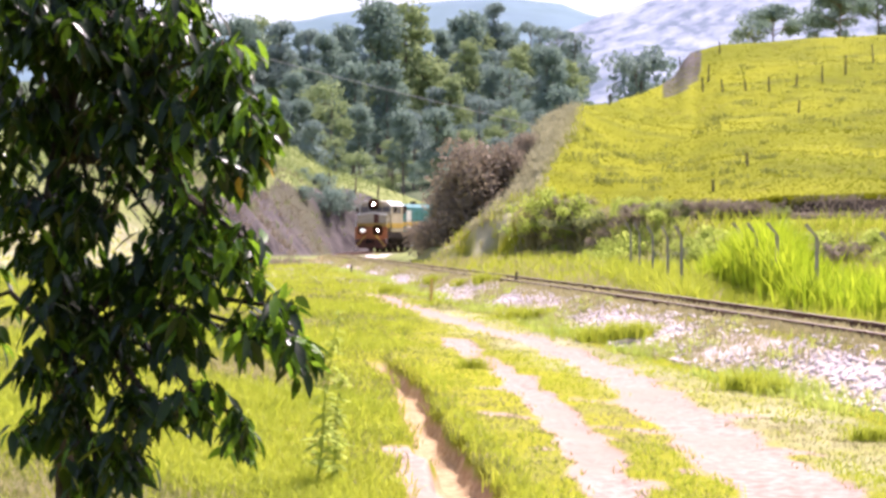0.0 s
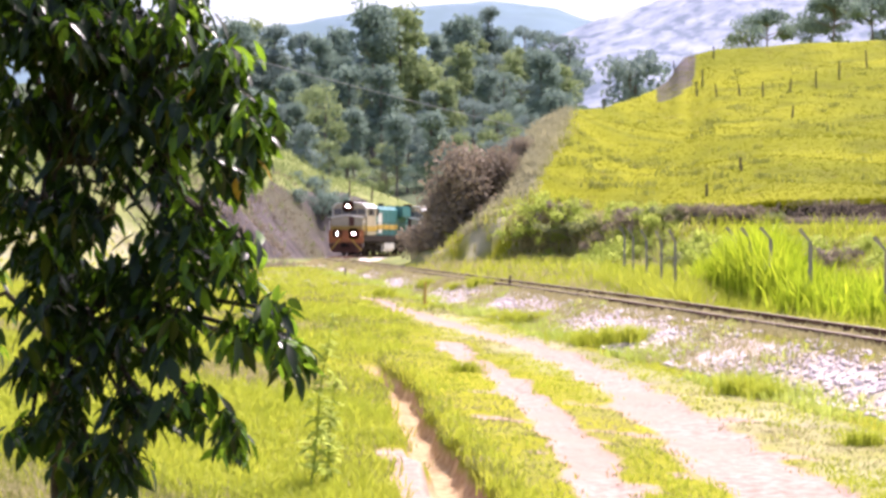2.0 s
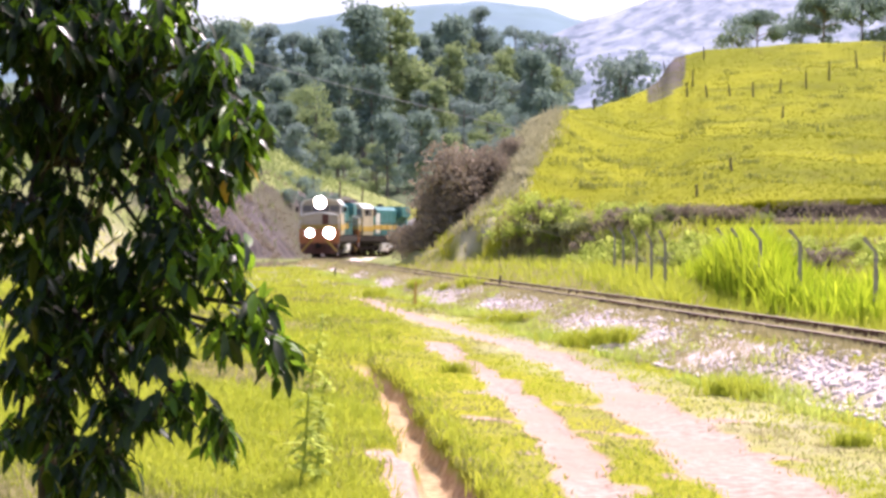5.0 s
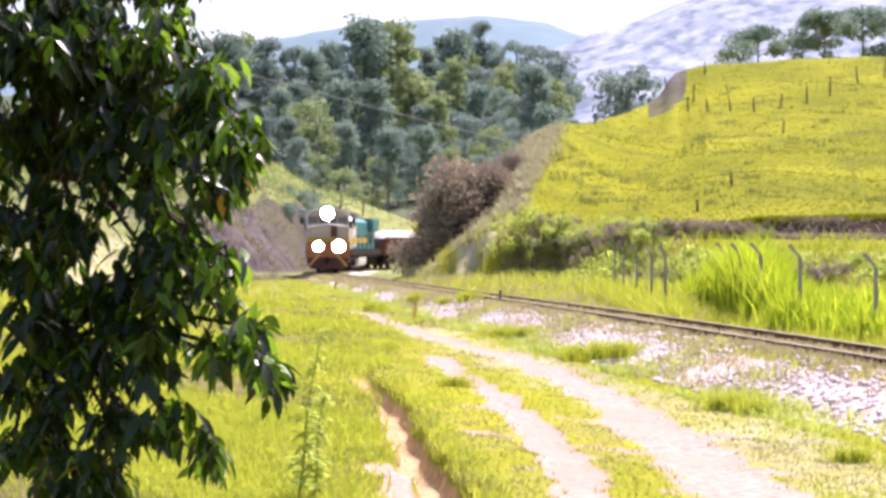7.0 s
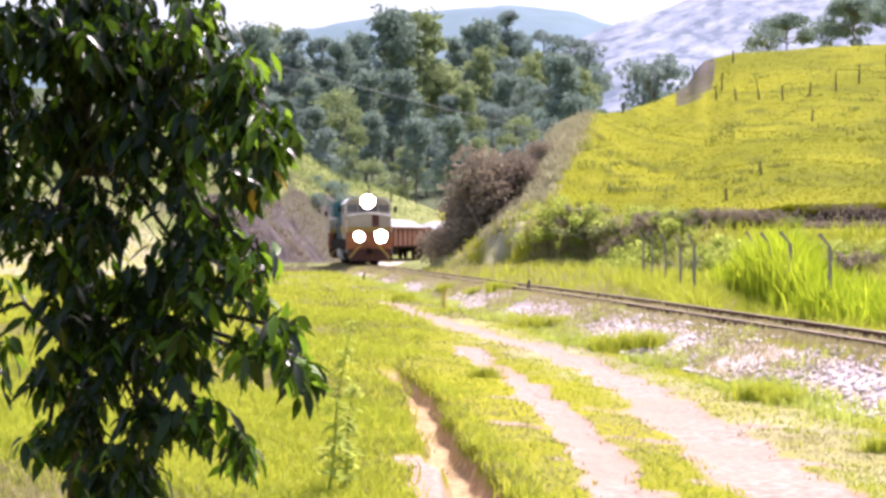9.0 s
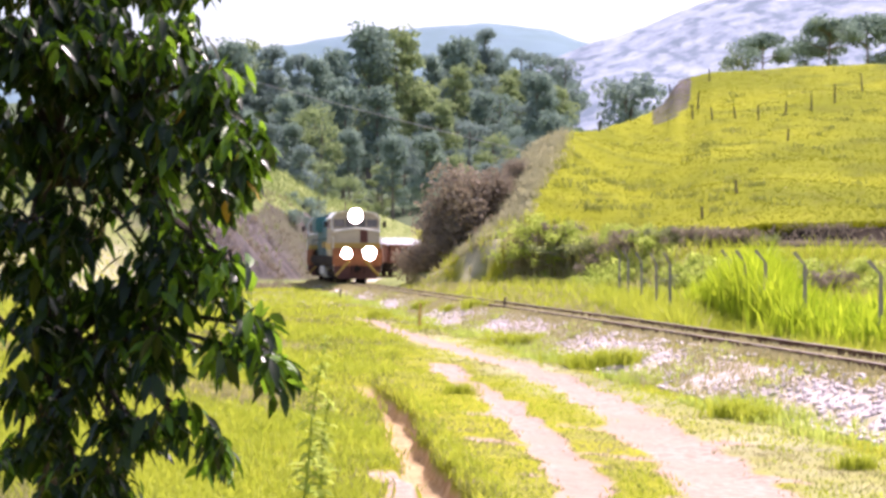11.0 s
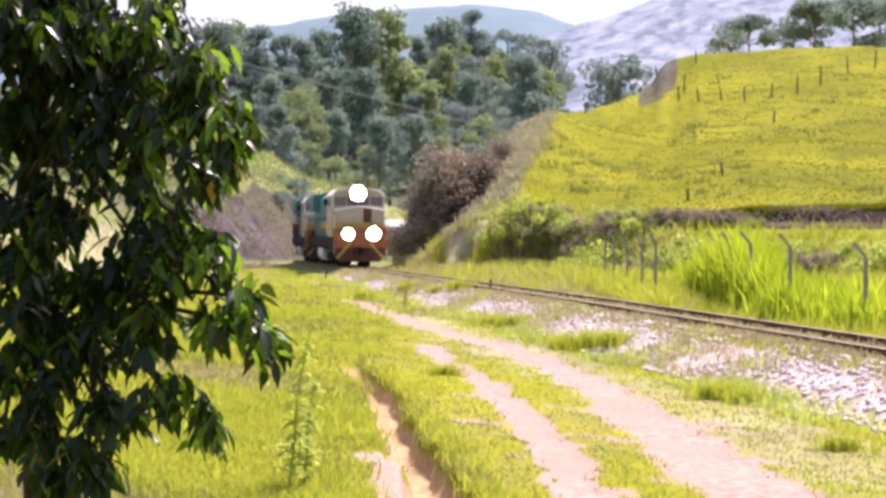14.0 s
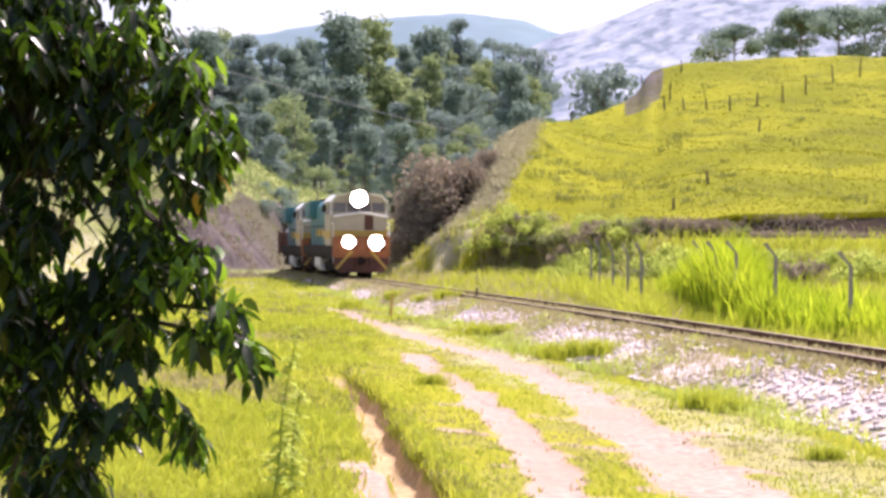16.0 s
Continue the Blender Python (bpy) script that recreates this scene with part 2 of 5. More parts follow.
def dirt_mask(x, y):
    w = wobble(x, y, 1.7, 1.0) * 0.08 + wobble(x, y, 4.3, 2.0) * 0.03
    a = np.abs(x - np.interp(y, *RUT_W)) + w
    b = np.abs(x - np.interp(y, *RUT_E)) + w
    west = (1 - smooth(0.12, 0.44, a)) * (1 - smooth(33, 36.5, y))
    east = (1 - smooth(np.interp(y, (13.6, 27, 54), (0.30, 0.22, 0.17)), np.interp(y, (13.6, 27, 54), (0.82, 0.61, 0.46)), b)) * (1 - smooth(52, 60, y))
    patch = (1 - smooth(0.12, 0.3, np.abs(x - np.interp(y, *GULLY) + 0.38) + w)) * (1 - smooth(16.6, 18, y))
    bare = smooth(0.65, 1.2, wobble(x, y, 2.2, 0.7) + 0.4 * wobble(x, y, 5.1, 2.2)) * 0.65
    bare = bare * smooth(0.5, 0.8, x - np.interp(y, *GULLY)) * (1 - smooth(1.2, 1.8, x - np.interp(y, *RUT_E))) * (1 - smooth(20, 32, y))
    return np.clip(np.maximum(np.maximum(west, east), np.maximum(patch * 0.9, bare)), 0, 1)


def gully_mask(x, y):
    return (1 - smooth(0.13, 0.31, np.abs(x - np.interp(y, *GULLY)) + wobble(x, y, 3.0, 2.0) * 0.05)) * (1 - smooth(27, 31.5, y))


# skylines of the slopes: tangent of the elevation against x / y
HILL_E = ((-0.039, 0.0, 0.0226, 0.0396, 0.0533, 0.0738, 0.0943, 0.1150, 0.1280, 0.1345, 0.1400, 0.1440, 0.1627, 0.2276, 0.2679, 0.45, 0.9),
          (-0.0147, -0.0089, 0.0058, 0.0376, 0.0639, 0.0748, 0.0760, 0.0820, 0.0880, 0.0930, 0.1025, 0.1062, 0.1107, 0.1152, 0.1162, 0.11, 0.04))
HILL_R = ((0.0, 0.052, 0.077, 0.118, 0.147, 0.9), (100, 109, 122, 150, 172, 172))
BANK_W = ((-0.9, -0.35, -0.165, -0.121, -0.097, -0.0766, -0.056, -0.0287, -0.0082, 0.0157),
          (0.04, 0.08, 0.0639, 0.0564, 0.0492, 0.0352, 0.0301, 0.0202, 0.0126, 0.0))
BANK_R = ((-0.35, -0.12, -0.044, 0.0), (163, 166, 204, 230))


def hill_span(u, y):
    """How far up the east hill: 0 at its foot, 1 on its ridge."""
    yr = np.interp(u, *HILL_R)
    yf = np.interp(u, (0.0, 0.074, 0.147, 0.27), (90, 84, 66, 60))
    return np.clip((y - yf) / (yr - yf), 0, 1), yf, yr


def grade(y):
    """The line falls gently away from the eye."""
    return -0.003 * np.maximum(np.asarray(y, float) - 40, 0)


def ground(x, y):
    x, y = np.asarray(x, float), np.asarray(y, float)
    r = np.hypot(x, y)
    ys = np.maximum(y, 0.5)
    u = np.clip(x / ys, -0.9, 0.9)
    front = smooth(-5, 16, y) * (1 - smooth(0.6, 0.9, np.abs(x / ys)))
    d = track_gap(x, y)
    ad = np.abs(d)
    # verge, road, and the knoll on which the eye stands
    z = -0.70 + 0.35 * smooth(1.5, 5, d) + 0.10 * smooth(38, 95, y) + 0.45 * (1 - smooth(1.5, 7, r))
    z += 0.35 * smooth(-2, -9, x) * (1 - smooth(40, 80, y))
    z += (wobble(x, y, 0.9, 0.3) * 0.025 + wobble(x, y, 3.1, 1.3) * 0.012) * (1 - smooth(60, 90, r))
    z -= 0.05 * dirt_mask(x, y) + 0.34 * gully_mask(x, y)
    # ballast bed
    bed = grade(y) - 0.15 - np.clip((ad - 1.05) / 1.25, 0, 1) * 0.55
    z = np.where(ad < 2.6, np.maximum(z, bed), z)
    # grassy hill east of the cut, with a worn lip above its foot
    er = np.interp(u, *HILL_E)
    s, yf, yr = hill_span(u, y)
    gentle = np.interp(u, (0.1150, 0.1627), (0.0820, 0.1107))
    er = np.where((u > 0.115) & (u < 0.1627), gentle + (er - gentle) * smooth(0.55, 0.95, s), er)
    lip = 0.003 + 0.010 * smooth(0.13, 0.21, u) * (0.8 + 0.25 * wobble(x, y, 0.17, 0.2))
    e = -0.025 + 0.031 * smooth(0, 0.09, s) + lip * smooth(0.098, 0.107, s + 0.009 * wobble(x, y * 0, 0.45, 1.4)) + (er - 0.006 - lip) * np.clip((s - 0.11) / 0.89, 0, 1) ** 0.85
    bumps = wobble(x, y, 0.12, 0.8) * 0.32 + wobble(x, y, 0.45, 2.8) * 0.11 + np.sin(y * 0.27 + wobble(x, y, 0.06, 1.1) * 1.3) * 0.14
    hill = EYE + y * np.minimum(e, er) + bumps * smooth(0.1, 0.3, s) * (1 - smooth(0.75, 1, s))
    drop = np.interp(u, (0.074, 0.1), (0.5, 0.08))
    hill = np.where(y > yr, np.maximum(EYE + yr * er - (y - yr) * drop, -0.5), hill)
    z = np.where((y > yf) & (u > -0.039), np.maximum(z, hill * front + z * (1 - front)), z)
    # west bank and the slope above it
    el, yl = np.interp(u, *BANK_W), np.interp(u, *BANK_R)
    yb = np.interp(u, (-0.22, -0.12, -0.074), (90, 103, 125))
    s = np.clip((y - yb) / (yl - yb), 0, 1)
    e = -0.02 + (el + 0.02) * (0.55 * smooth(0.0, 0.22, s) + 0.45 * s)
    bank = EYE + y * e + (wobble(x, y, 0.5, 1.8) * 0.22 + wobble(x, y, 1.4, 0.6) * 0.12) * smooth(0, 0.1, s) * (1 - smooth(0.8, 1, s))
    bank = np.where(y > yl, np.maximum(EYE + yl * el - (y - yl) * 0.25, -0.5), bank)
    z = np.where((y > yb) & (u < 0.015), np.maximum(z, bank * front + z * (1 - front)), z)
    # wooded slope far behind
    e = np.interp(y, (224, 251, 407, 435, 570), (0.0, 0.024, 0.090, 0.092, 0.03)) * np.interp(u, (-0.9, -0.18, 0.0, 0.1, 0.18, 0.9), (0.8, 1.05, 1.08, 0.82, 0.7, 0.5))
    z = np.where(y > 224, np.maximum(z, (EYE + y * e - 1.5) * front), z)
    # the cutting keeps clear of the line
    free = np.where(ad < 3.2, grade(y) - 0.4, grade(y) - 0.4 + (ad - 3.2) * np.interp(y, (120, 150), (1.15, 1.7)))
    z = np.where((z > free) & (y > 75) & (y < 400), np.maximum(free, np.where(ad < 2.6, bed, free)), z)
    return z - smooth(600, 3000, r) * 30


def height(x, y):
    return float(ground(np.array([x]), np.array([y]))[0])


def ground_material():
    m = bpy.data.materials.new("meadow_ground")
    m.use_nodes = True
    nt = m.node_tree
    n, ln = nt.nodes, nt.links
    p = n["Principled BSDF"]
    p.inputs["Roughness"].default_value = 0.95
    p.inputs["Specular IOR Level"].default_value = 0.06
    tc = n.new("ShaderNodeTexCoord")

    def noise_of(scale, detail=5):
        t = n.new("ShaderNodeTexNoise")
        t.inputs["Scale"].default_value, t.inputs["Detail"].default_value = scale, detail
        ln.new(tc.outputs["Object"], t.inputs["Vector"])
        return t.outputs["Fac"]

    def mixed(fac, a, b):
        x = n.new("ShaderNodeMix")
        x.data_type = "RGBA"
        for sock, v in ((x.inputs[6], a), (x.inputs[7], b)):
            if isinstance(v, tuple):
                sock.default_value = (*v, 1)
            else:
                ln.new(v, sock)
        ln.new(fac, x.inputs[0])
        return x.outputs[2]

    def ranged(v, lo, hi):
        x = n.new("ShaderNodeMapRange")
        x.inputs[1].default_value, x.inputs[2].default_value = lo, hi
        ln.new(v, x.inputs[0])
        return x.outputs[0]

    def masked(name, k, edge):
        a = n.new("ShaderNodeAttribute")
        a.attribute_name = name
        s = n.new("ShaderNodeMath")
        s.operation = "MULTIPLY_ADD"
        s.inputs[1].default_value = k
        ln.new(noise_of(edge), s.inputs[0])
        ln.new(a.outputs["Fac"], s.inputs[2])
        return ranged(s.outputs[0], 0.35 + k / 2, 0.65 + k / 2)

    big, mid, fine = noise_of(0.07), noise_of(0.5), noise_of(9.0)
    green = mixed(ranged(big, 0.35, 0.65), (0.16, 0.175, 0.010), (0.27, 0.265, 0.016))
    green = mixed(ranged(mid, 0.5, 0.75), green, (0.20, 0.20, 0.045))
    green = mixed(ranged(fine, 0.5, 0.8), green, (0.15, 0.17, 0.02))
    turf = mixed(ranged(big, 0.38, 0.62), (0.140, 0.155, 0.006), (0.215, 0.222, 0.010))
    turf = mixed(ranged(noise_of(0.23), 0.52, 0.70), turf, (0.105, 0.118, 0.010))
    turf = mixed(ranged(noise_of(1.3), 0.60, 0.78), turf, (0.115, 0.095, 0.02))
    dry = mixed(ranged(mid, 0.35, 0.65), (0.24, 0.225, 0.145), (0.36, 0.345, 0.22))
    soil = mixed(ranged(mid, 0.35, 0.6), (0.036, 0.031, 0.033), (0.11, 0.096, 0.094))
    soil = mixed(ranged(big, 0.5, 0.62), soil, (0.095, 0.092, 0.06))
    # dark lip soil; the overhang's shade is put into its near-black colour
    shaded_soil = mixed(ranged(mid, 0.35, 0.6), (0.012, 0.009, 0.007), (0.038, 0.028, 0.02))
    dirt = mixed(ranged(fine, 0.35, 0.7), (0.25, 0.18, 0.145), (0.40, 0.305, 0.26))
    dirt = mixed(ranged(mid, 0.47, 0.63), dirt, (0.335, 0.225, 0.18))
    clay = mixed(ranged(fine, 0.35, 0.7), (0.30, 0.20, 0.11), (0.46, 0.34, 0.20))
    gravel = mixed(ranged(fine, 0.35, 0.65), (0.36, 0.30, 0.29), (0.60, 0.52, 0.51))
    wood = mixed(ranged(mid, 0.4, 0.6), (0.05, 0.08, 0.045), (0.10, 0.12, 0.07))
    c = mixed(masked("turf", 0.3, 0.5), green, turf)
    c = mixed(masked("dry", 0.6, 0.8), c, dry)
    c = mixed(masked("dull", 0.4, 0.3), c, mixed(ranged(mid, 0.35, 0.65), (0.12, 0.15, 0.05), (0.22, 0.24, 0.09)))
    c = mixed(masked("soil", 0.6, 0.5), c, soil)
    c = mixed(masked("shaded_soil", 1.0, 0.35), c, shaded_soil)
    c = mixed(masked("wood", 0.3, 0.2), c, wood)
    c = mixed(masked("gravel", 0.7, 2.0), c, gravel)
    c = mixed(masked("dirt", 0.9, 1.6), c, dirt)
    c = mixed(masked("clay", 0.3, 4.0), c, clay)
    ln.new(c, p.inputs["Base Color"])
    bp = n.new("ShaderNodeBump")
    bp.inputs["Strength"].default_value, bp.inputs["Distance"].default_value = 0.5, 0.08
    ln.new(fine, bp.inputs["Height"])
    ln.new(bp.outputs[0], p.inputs["Normal"])
    return m


def slope_masks(x, y):
    """How far each cover reaches: dirt, clay, gravel, dry grass, bare soil, wood floor."""
    ys = np.maximum(y, 0.5)
    u = x / ys
    d = track_gap(x, y)
    dirt, clay = dirt_mask(x, y), gully_mask(x, y)
    gravel = (1 - smooth(2.0, 2.5, np.abs(d))) * np.where(np.abs(d) < 1.2, 0.25, 0.62 + 0.3 * np.clip(wobble(x, y, 0.4, 2.2), -1, 1) * smooth(26, 34, y))
    rough = wobble(x, y, 0.35, 0.7)
    sp = hill_span(np.clip(u, -0.9, 0.9), y)[0]
    e = (ground(x, y) - EYE) / ys
    dry = np.clip((1 - smooth(-0.006, 0.008, u - 0.034 - 0.53 * e + rough * 0.003)) * smooth(0.0, 0.02, u) * smooth(84, 92, y) * (1 - smooth(120, 135, y)), 0, 1)
    dull = smooth(95, 105, y) * (1 - smooth(-0.03, 0.0, u)) * 0.9
    dry = np.maximum(dry, smooth(2.4, 3.0, np.abs(d)) * (1 - smooth(4, 6, np.abs(d))) * 0.52)
    dry = np.maximum(dry, smooth(58, 74, y) * (1 - smooth(100, 110, y)) * smooth(-2.4, -4, d) * 0.6)
    soil = smooth(100, 108, y) * (1 - smooth(0.020, 0.031, e + rough * 0.003 + wobble(x, y, 0.9, 1.3) * 0.0015)) * smooth(-0.020, -0.012, e) * (y < 170) * (1 - smooth(-0.055, -0.04, u)) * smooth(-0.4, -0.25, u)
    soil = np.maximum(soil, smooth(0.124, 0.129, u) * (1 - smooth(0.147, 0.153, u)) * smooth(0.080, 0.086, e - 0.5 * (u - 0.135) + rough * 0.002) * (y > 120) * 0.9)
    # band under the lip where overhang shade is painted over the soil
    shaded_soil = smooth(0.10, 0.13, u) * smooth(0.070, 0.088, sp) * (1 - smooth(0.110, 0.118, sp))
    wood = smooth(218, 236, y)
    turf = (u > 0.03) * smooth(0.10, 0.115, sp) * (y > 60)
    return dict(turf=turf, dirt=dirt, clay=clay, gravel=gravel, dry=dry, soil=soil, dull=dull, shaded_soil=shaded_soil, wood=wood)


def build_ground():
    az = np.radians(np.concatenate([np.arange(-180, -20, 4), np.arange(-20, 20, 0.09), np.arange(20, 180, 4)]))
    rr = np.concatenate([[0.0004, 1, 2, 3, 4, 5, 6], np.geomspace(7, 520, 450), np.geomspace(560, 4500, 14)])
    A, Rr = np.meshgrid(az, rr, indexing="ij")
    x, y = np.sin(A) * Rr, np.cos(A) * Rr
    z = ground(x, y)
    na, nr = A.shape
    idx = np.arange(na * nr).reshape(na, nr)
    i0, i1 = idx, np.roll(idx, -1, 0)
    quads = np.stack([i0[:, :-1], i0[:, 1:], i1[:, 1:], i1[:, :-1]], -1).reshape(-1, 4)
    me = bpy.data.meshes.new("ground")
    me.from_pydata(np.stack([x, y, z], -1).reshape(-1, 3).tolist(), [], quads.tolist())
    for k, v in slope_masks(x, y).items():
        me.attributes.new(k, "FLOAT", "POINT").data.foreach_set("value", v.reshape(-1).astype(np.float32))
    me.polygons.foreach_set("use_smooth", [True] * len(me.polygons))
    me.materials.append(ground_material())
    me.update()
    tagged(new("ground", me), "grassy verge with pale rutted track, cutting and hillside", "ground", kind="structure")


build_ground()


# ---- the track ----
def build_track():
    prof = [(-0.065, -0.17), (0.065, -0.17), (0.065, -0.155), (0.014, -0.135), (0.014, -0.045), (0.036, -0.03), (0.036, 0.0),
            (-0.036, 0.0), (-0.036, -0.03), (-0.014, -0.045), (-0.014, -0.135), (-0.065, -0.155)]
    n = len(prof)
    way = np.arange(-58, 240, 1.0)
    line = tagged(new("railway_track"), "rusty rails on wooden sleepers sunk in weeds", "railway track")
    for side in (-0.535, 0.535):
        verts, faces = [], []
        for k, s in enumerate(way):
            x, y, h = track(s)
            for px, pz in prof:
                o = side + px
                verts.append((x + math.cos(h) * o, y - math.sin(h) * o, pz + float(grade(y))))
            if k:
                for i in range(n):
                    faces.append((k * n - n + i, k * n - n + (i + 1) % n, k * n + (i + 1) % n, k * n + i))
        ob = link("rail", verts, faces, RAIL, line)
        ob.data.materials.append(SHINE)
        for k, pgon in enumerate(ob.data.polygons):
            if k % n == 6:
                pgon.material_index = 1
    bm = bmesh.new()
    box(bm, -1.05, -0.11, -0.30, 1.05, 0.11, -0.165, 0.02)
    me = bpy.data.meshes.new("sleeper")
    bm.to_mesh(me)
    bm.free()
    me.materials.append(TIE)
    rnd = random.Random(5)
    for s in np.arange(-14, 130, 0.62):
        x, y, h = track(s)
        ob = new("sleeper", me)
        ob.parent = line
        ob.matrix_basis = pose(x, y, float(grade(y)) + rnd.uniform(-0.05, -0.02), 0, 0, -math.degrees(h) + rnd.uniform(-2, 2))


build_track()


# ---- the train ----
def wheel_mesh(r):
    bm = bmesh.new()
    q = Matrix.Rotation(radians(90), 4, "Y")
    bmesh.ops.create_cone(bm, cap_ends=True, segments=24, radius1=r, radius2=r, depth=0.11, matrix=q)
    bmesh.ops.create_cone(bm, cap_ends=True, segments=24, radius1=r + 0.03, radius2=r + 0.03, depth=0.03, matrix=Matrix.Translation((-0.06, 0, 0)) @ q)
    bmesh.ops.create_cone(bm, cap_ends=True, segments=12, radius1=0.13, radius2=0.11, depth=0.2, matrix=Matrix.Translation((0.04, 0, 0)) @ q)
    me = bpy.data.meshes.new("wheel")
    bm.to_mesh(me)
    bm.free()
    me.materials.append(BLACK)
    return me


WHEEL = wheel_mesh(0.48)


def bogie(parent, y0, axles, half=0.98):
    """A truck with its side frames, springs and wheels; y0 its middle."""
    gap = 1.5
    span = gap * (axles - 1) / 2
    bm = bmesh.new()
    for sx in (-1, 1):
        box(bm, sx * half - 0.08, y0 - span - 0.55, 0.50, sx * half + 0.08, y0 + span + 0.55, 0.80, 0.03)
        for k in range(axles):
            y = y0 - span + gap * k
            box(bm, sx * half - 0.12, y - 0.2, 0.33, sx * half + 0.13, y + 0.2, 0.66, 0.04)
            rod(bm, (sx * half, y + 0.5, 0.42), (sx * half, y + 0.5, 0.75), 0.11)
    box(bm, -half, y0 - 0.25, 0.55, half, y0 + 0.25, 0.95, 0.03)
    ob = part("bogie", bm, BLACK, parent, "black steel bogie frame")
    for k in range(axles):
        for sx in (-1, 1):
            w = new("wheel", WHEEL)
            w.parent = ob
            w.matrix_basis = pose(sx * 0.6, y0 - span + gap * k, 0.48, 0, 0, 0 if sx > 0 else 180)


def locomotive():
    eng = tagged(new("locomotive"), "teal and yellow diesel locomotive with cream nose and lit headlamps", "locomotive", "locomotives of the train")
    # frame, plough, front plate
    part("underframe", box(bmesh.new(), -1.4, 0.35, 1.05, 1.4, 15.6, 1.45, 0.04), BLACK, eng, "black deck and frame")
    part("sill", box(bmesh.new(), -1.3, 1.2, 0.88, 1.3, 14.9, 1.046), BLACK, eng)
    bm = bmesh.new()
    prism(bm, [(-1.38, 0.98), (1.38, 0.98), (1.38, 0.70), (1.05, 0.28), (-1.05, 0.28), (-1.38, 0.70)], 0.12, 0.42)
    part("plough", bm, DARKRED, eng, "dark red snow plough pilot")
    part("front_plate", box(bmesh.new(), -1.42, 0.10, 0.99, 1.42, 0.34, 1.86, 0.05), ORANGE, eng, "rust orange front plate")
    for sx in (-1, 1):
        bm = bmesh.new()
        rod(bm, (sx * 0.45, 0.1, 1.25), (sx * 1.25, 0.1, 0.45), 0.06)
        part("brace_stripe", bm, YELLOW, eng, "yellow diagonal stripe")
        bm = bmesh.new()
        rod(bm, (sx * 1.38, 0.2, 0.75), (sx * 1.38, 0.2, 2.5), 0.025)
        rod(bm, (sx * 1.38, 0.2, 2.5), (sx * 1.38, 1.3, 2.5), 0.025)
        part("handrail", bm, WHITE, eng)
        for k in range(3):
            part("step", box(bmesh.new(), sx * 1.2 - 0.2, 0.45, 0.45 + k * 0.28, sx * 1.2 + 0.2, 0.75, 0.48 + k * 0.28), BLACK, eng)
    bm = bmesh.new()
    box(bm, -0.16, -0.30, 0.72, 0.16, 0.11, 1.0, 0.04)
    box(bm, -0.22, -0.38, 0.66, 0.02, -0.26, 1.06, 0.04)
    part("coupler", bm, BLACK, eng, "black knuckle coupler")
    for sx in (-1, 1):
        part("air_hose", tube(bmesh.new(), [(sx * 0.34, 0.08, 1.0), (sx * 0.35, -0.12, 0.92), (sx * 0.37, -0.13, 0.55)], 0.03, 0.025, 6), BLACK, eng)
    # nose
    bm = bmesh.new()
    for o in ([(-1.30, 1.95), (1.30, 1.95), (1.30, 2.86), (0.0, 3.02), (-1.30, 2.86)],):
        prism(bm, o, 0.40, 2.0)
    bmesh.ops.bevel(bm, geom=bm.edges[:], offset=0.07, segments=2, affect="EDGES")
    part("nose", bm, CREAM, eng, "cream wide nose")
    part("nose_band", box(bmesh.new(), -1.325, 0.37, 1.74, 1.325, 2.0, 2.22, 0.06), YELLOW, eng, "yellow band round the nose")
    bm = bmesh.new()
    prism(bm, [(0.18, 2.18), (0.62, 2.18), (0.62, 2.90), (0.18, 2.95)], 0.385, 0.41)
    part("nose_door", bm, DARKRED, eng, "dark nose door")
    bm = bmesh.new()
    for sx in (-1, 1):
        a, b = (0.0, 0.385, 3.06), (sx * 1.36, 0.385, 2.84)
        rod(bm, a, b, 0.055)
    part("trim", bm, WHITE, eng, "white chevron trim under the windscreen")
    # cab
    bm = bmesh.new()
    prism(bm, [(-1.42, 1.455), (1.42, 1.455), (1.42, 3.62), (1.12, 3.98), (0.4, 4.08), (-0.4, 4.08), (-1.12, 3.98), (-1.42, 3.62)], 1.15, 3.9)
    bmesh.ops.bevel(bm, geom=bm.edges[:], offset=0.05, segments=2, affect="EDGES")
    cab = part("cab", bm, CREAM, eng, "cream driver's cab")
    bm = bmesh.new()
    prism(bm, [(-1.45, 3.64), (-1.13, 4.0), (-0.4, 4.1), (0.4, 4.1), (1.13, 4.0), (1.45, 3.64), (1.47, 3.68), (1.15, 4.05), (0.4, 4.15), (-0.4, 4.15), (-1.15, 4.05), (-1.47, 3.68)], 0.98, 3.95)
    part("cab_roof", bm, WHITE, cab, "white cab roof")
    for x0, x1 in ((-1.27, -0.66), (-0.58, -0.05), (0.05, 0.58), (0.66, 1.27)):
        part("windscreen", box(bmesh.new(), x0, 1.12, 3.12, x1, 1.152, 3.60, 0.01), GLASS, cab, "dark windscreen")
    for sx in (-1, 1):
        for y0, y1 in ((1.6, 2.4), (2.55, 3.35)):
            part("side_window", box(bmesh.new(), sx * 1.425 - 0.012, y0, 3.0, sx * 1.425 + 0.012, y1, 3.6, 0.004), GLASS, cab)
        part("side_band", box(bmesh.new(), sx * 1.43 - 0.01, 1.2, 1.75, sx * 1.43 + 0.01, 3.88, 2.15), YELLOW, cab)
        bm = bmesh.new()
        rod(bm, (sx * 1.42, 1.5, 3.3), (sx * 1.72, 1.4, 3.3), 0.015)
        box(bm, sx * 1.72 - 0.1, 1.37, 3.1, sx * 1.72 + 0.1, 1.41, 3.5, 0.01)
        part("mirror", bm, BLACK, cab)
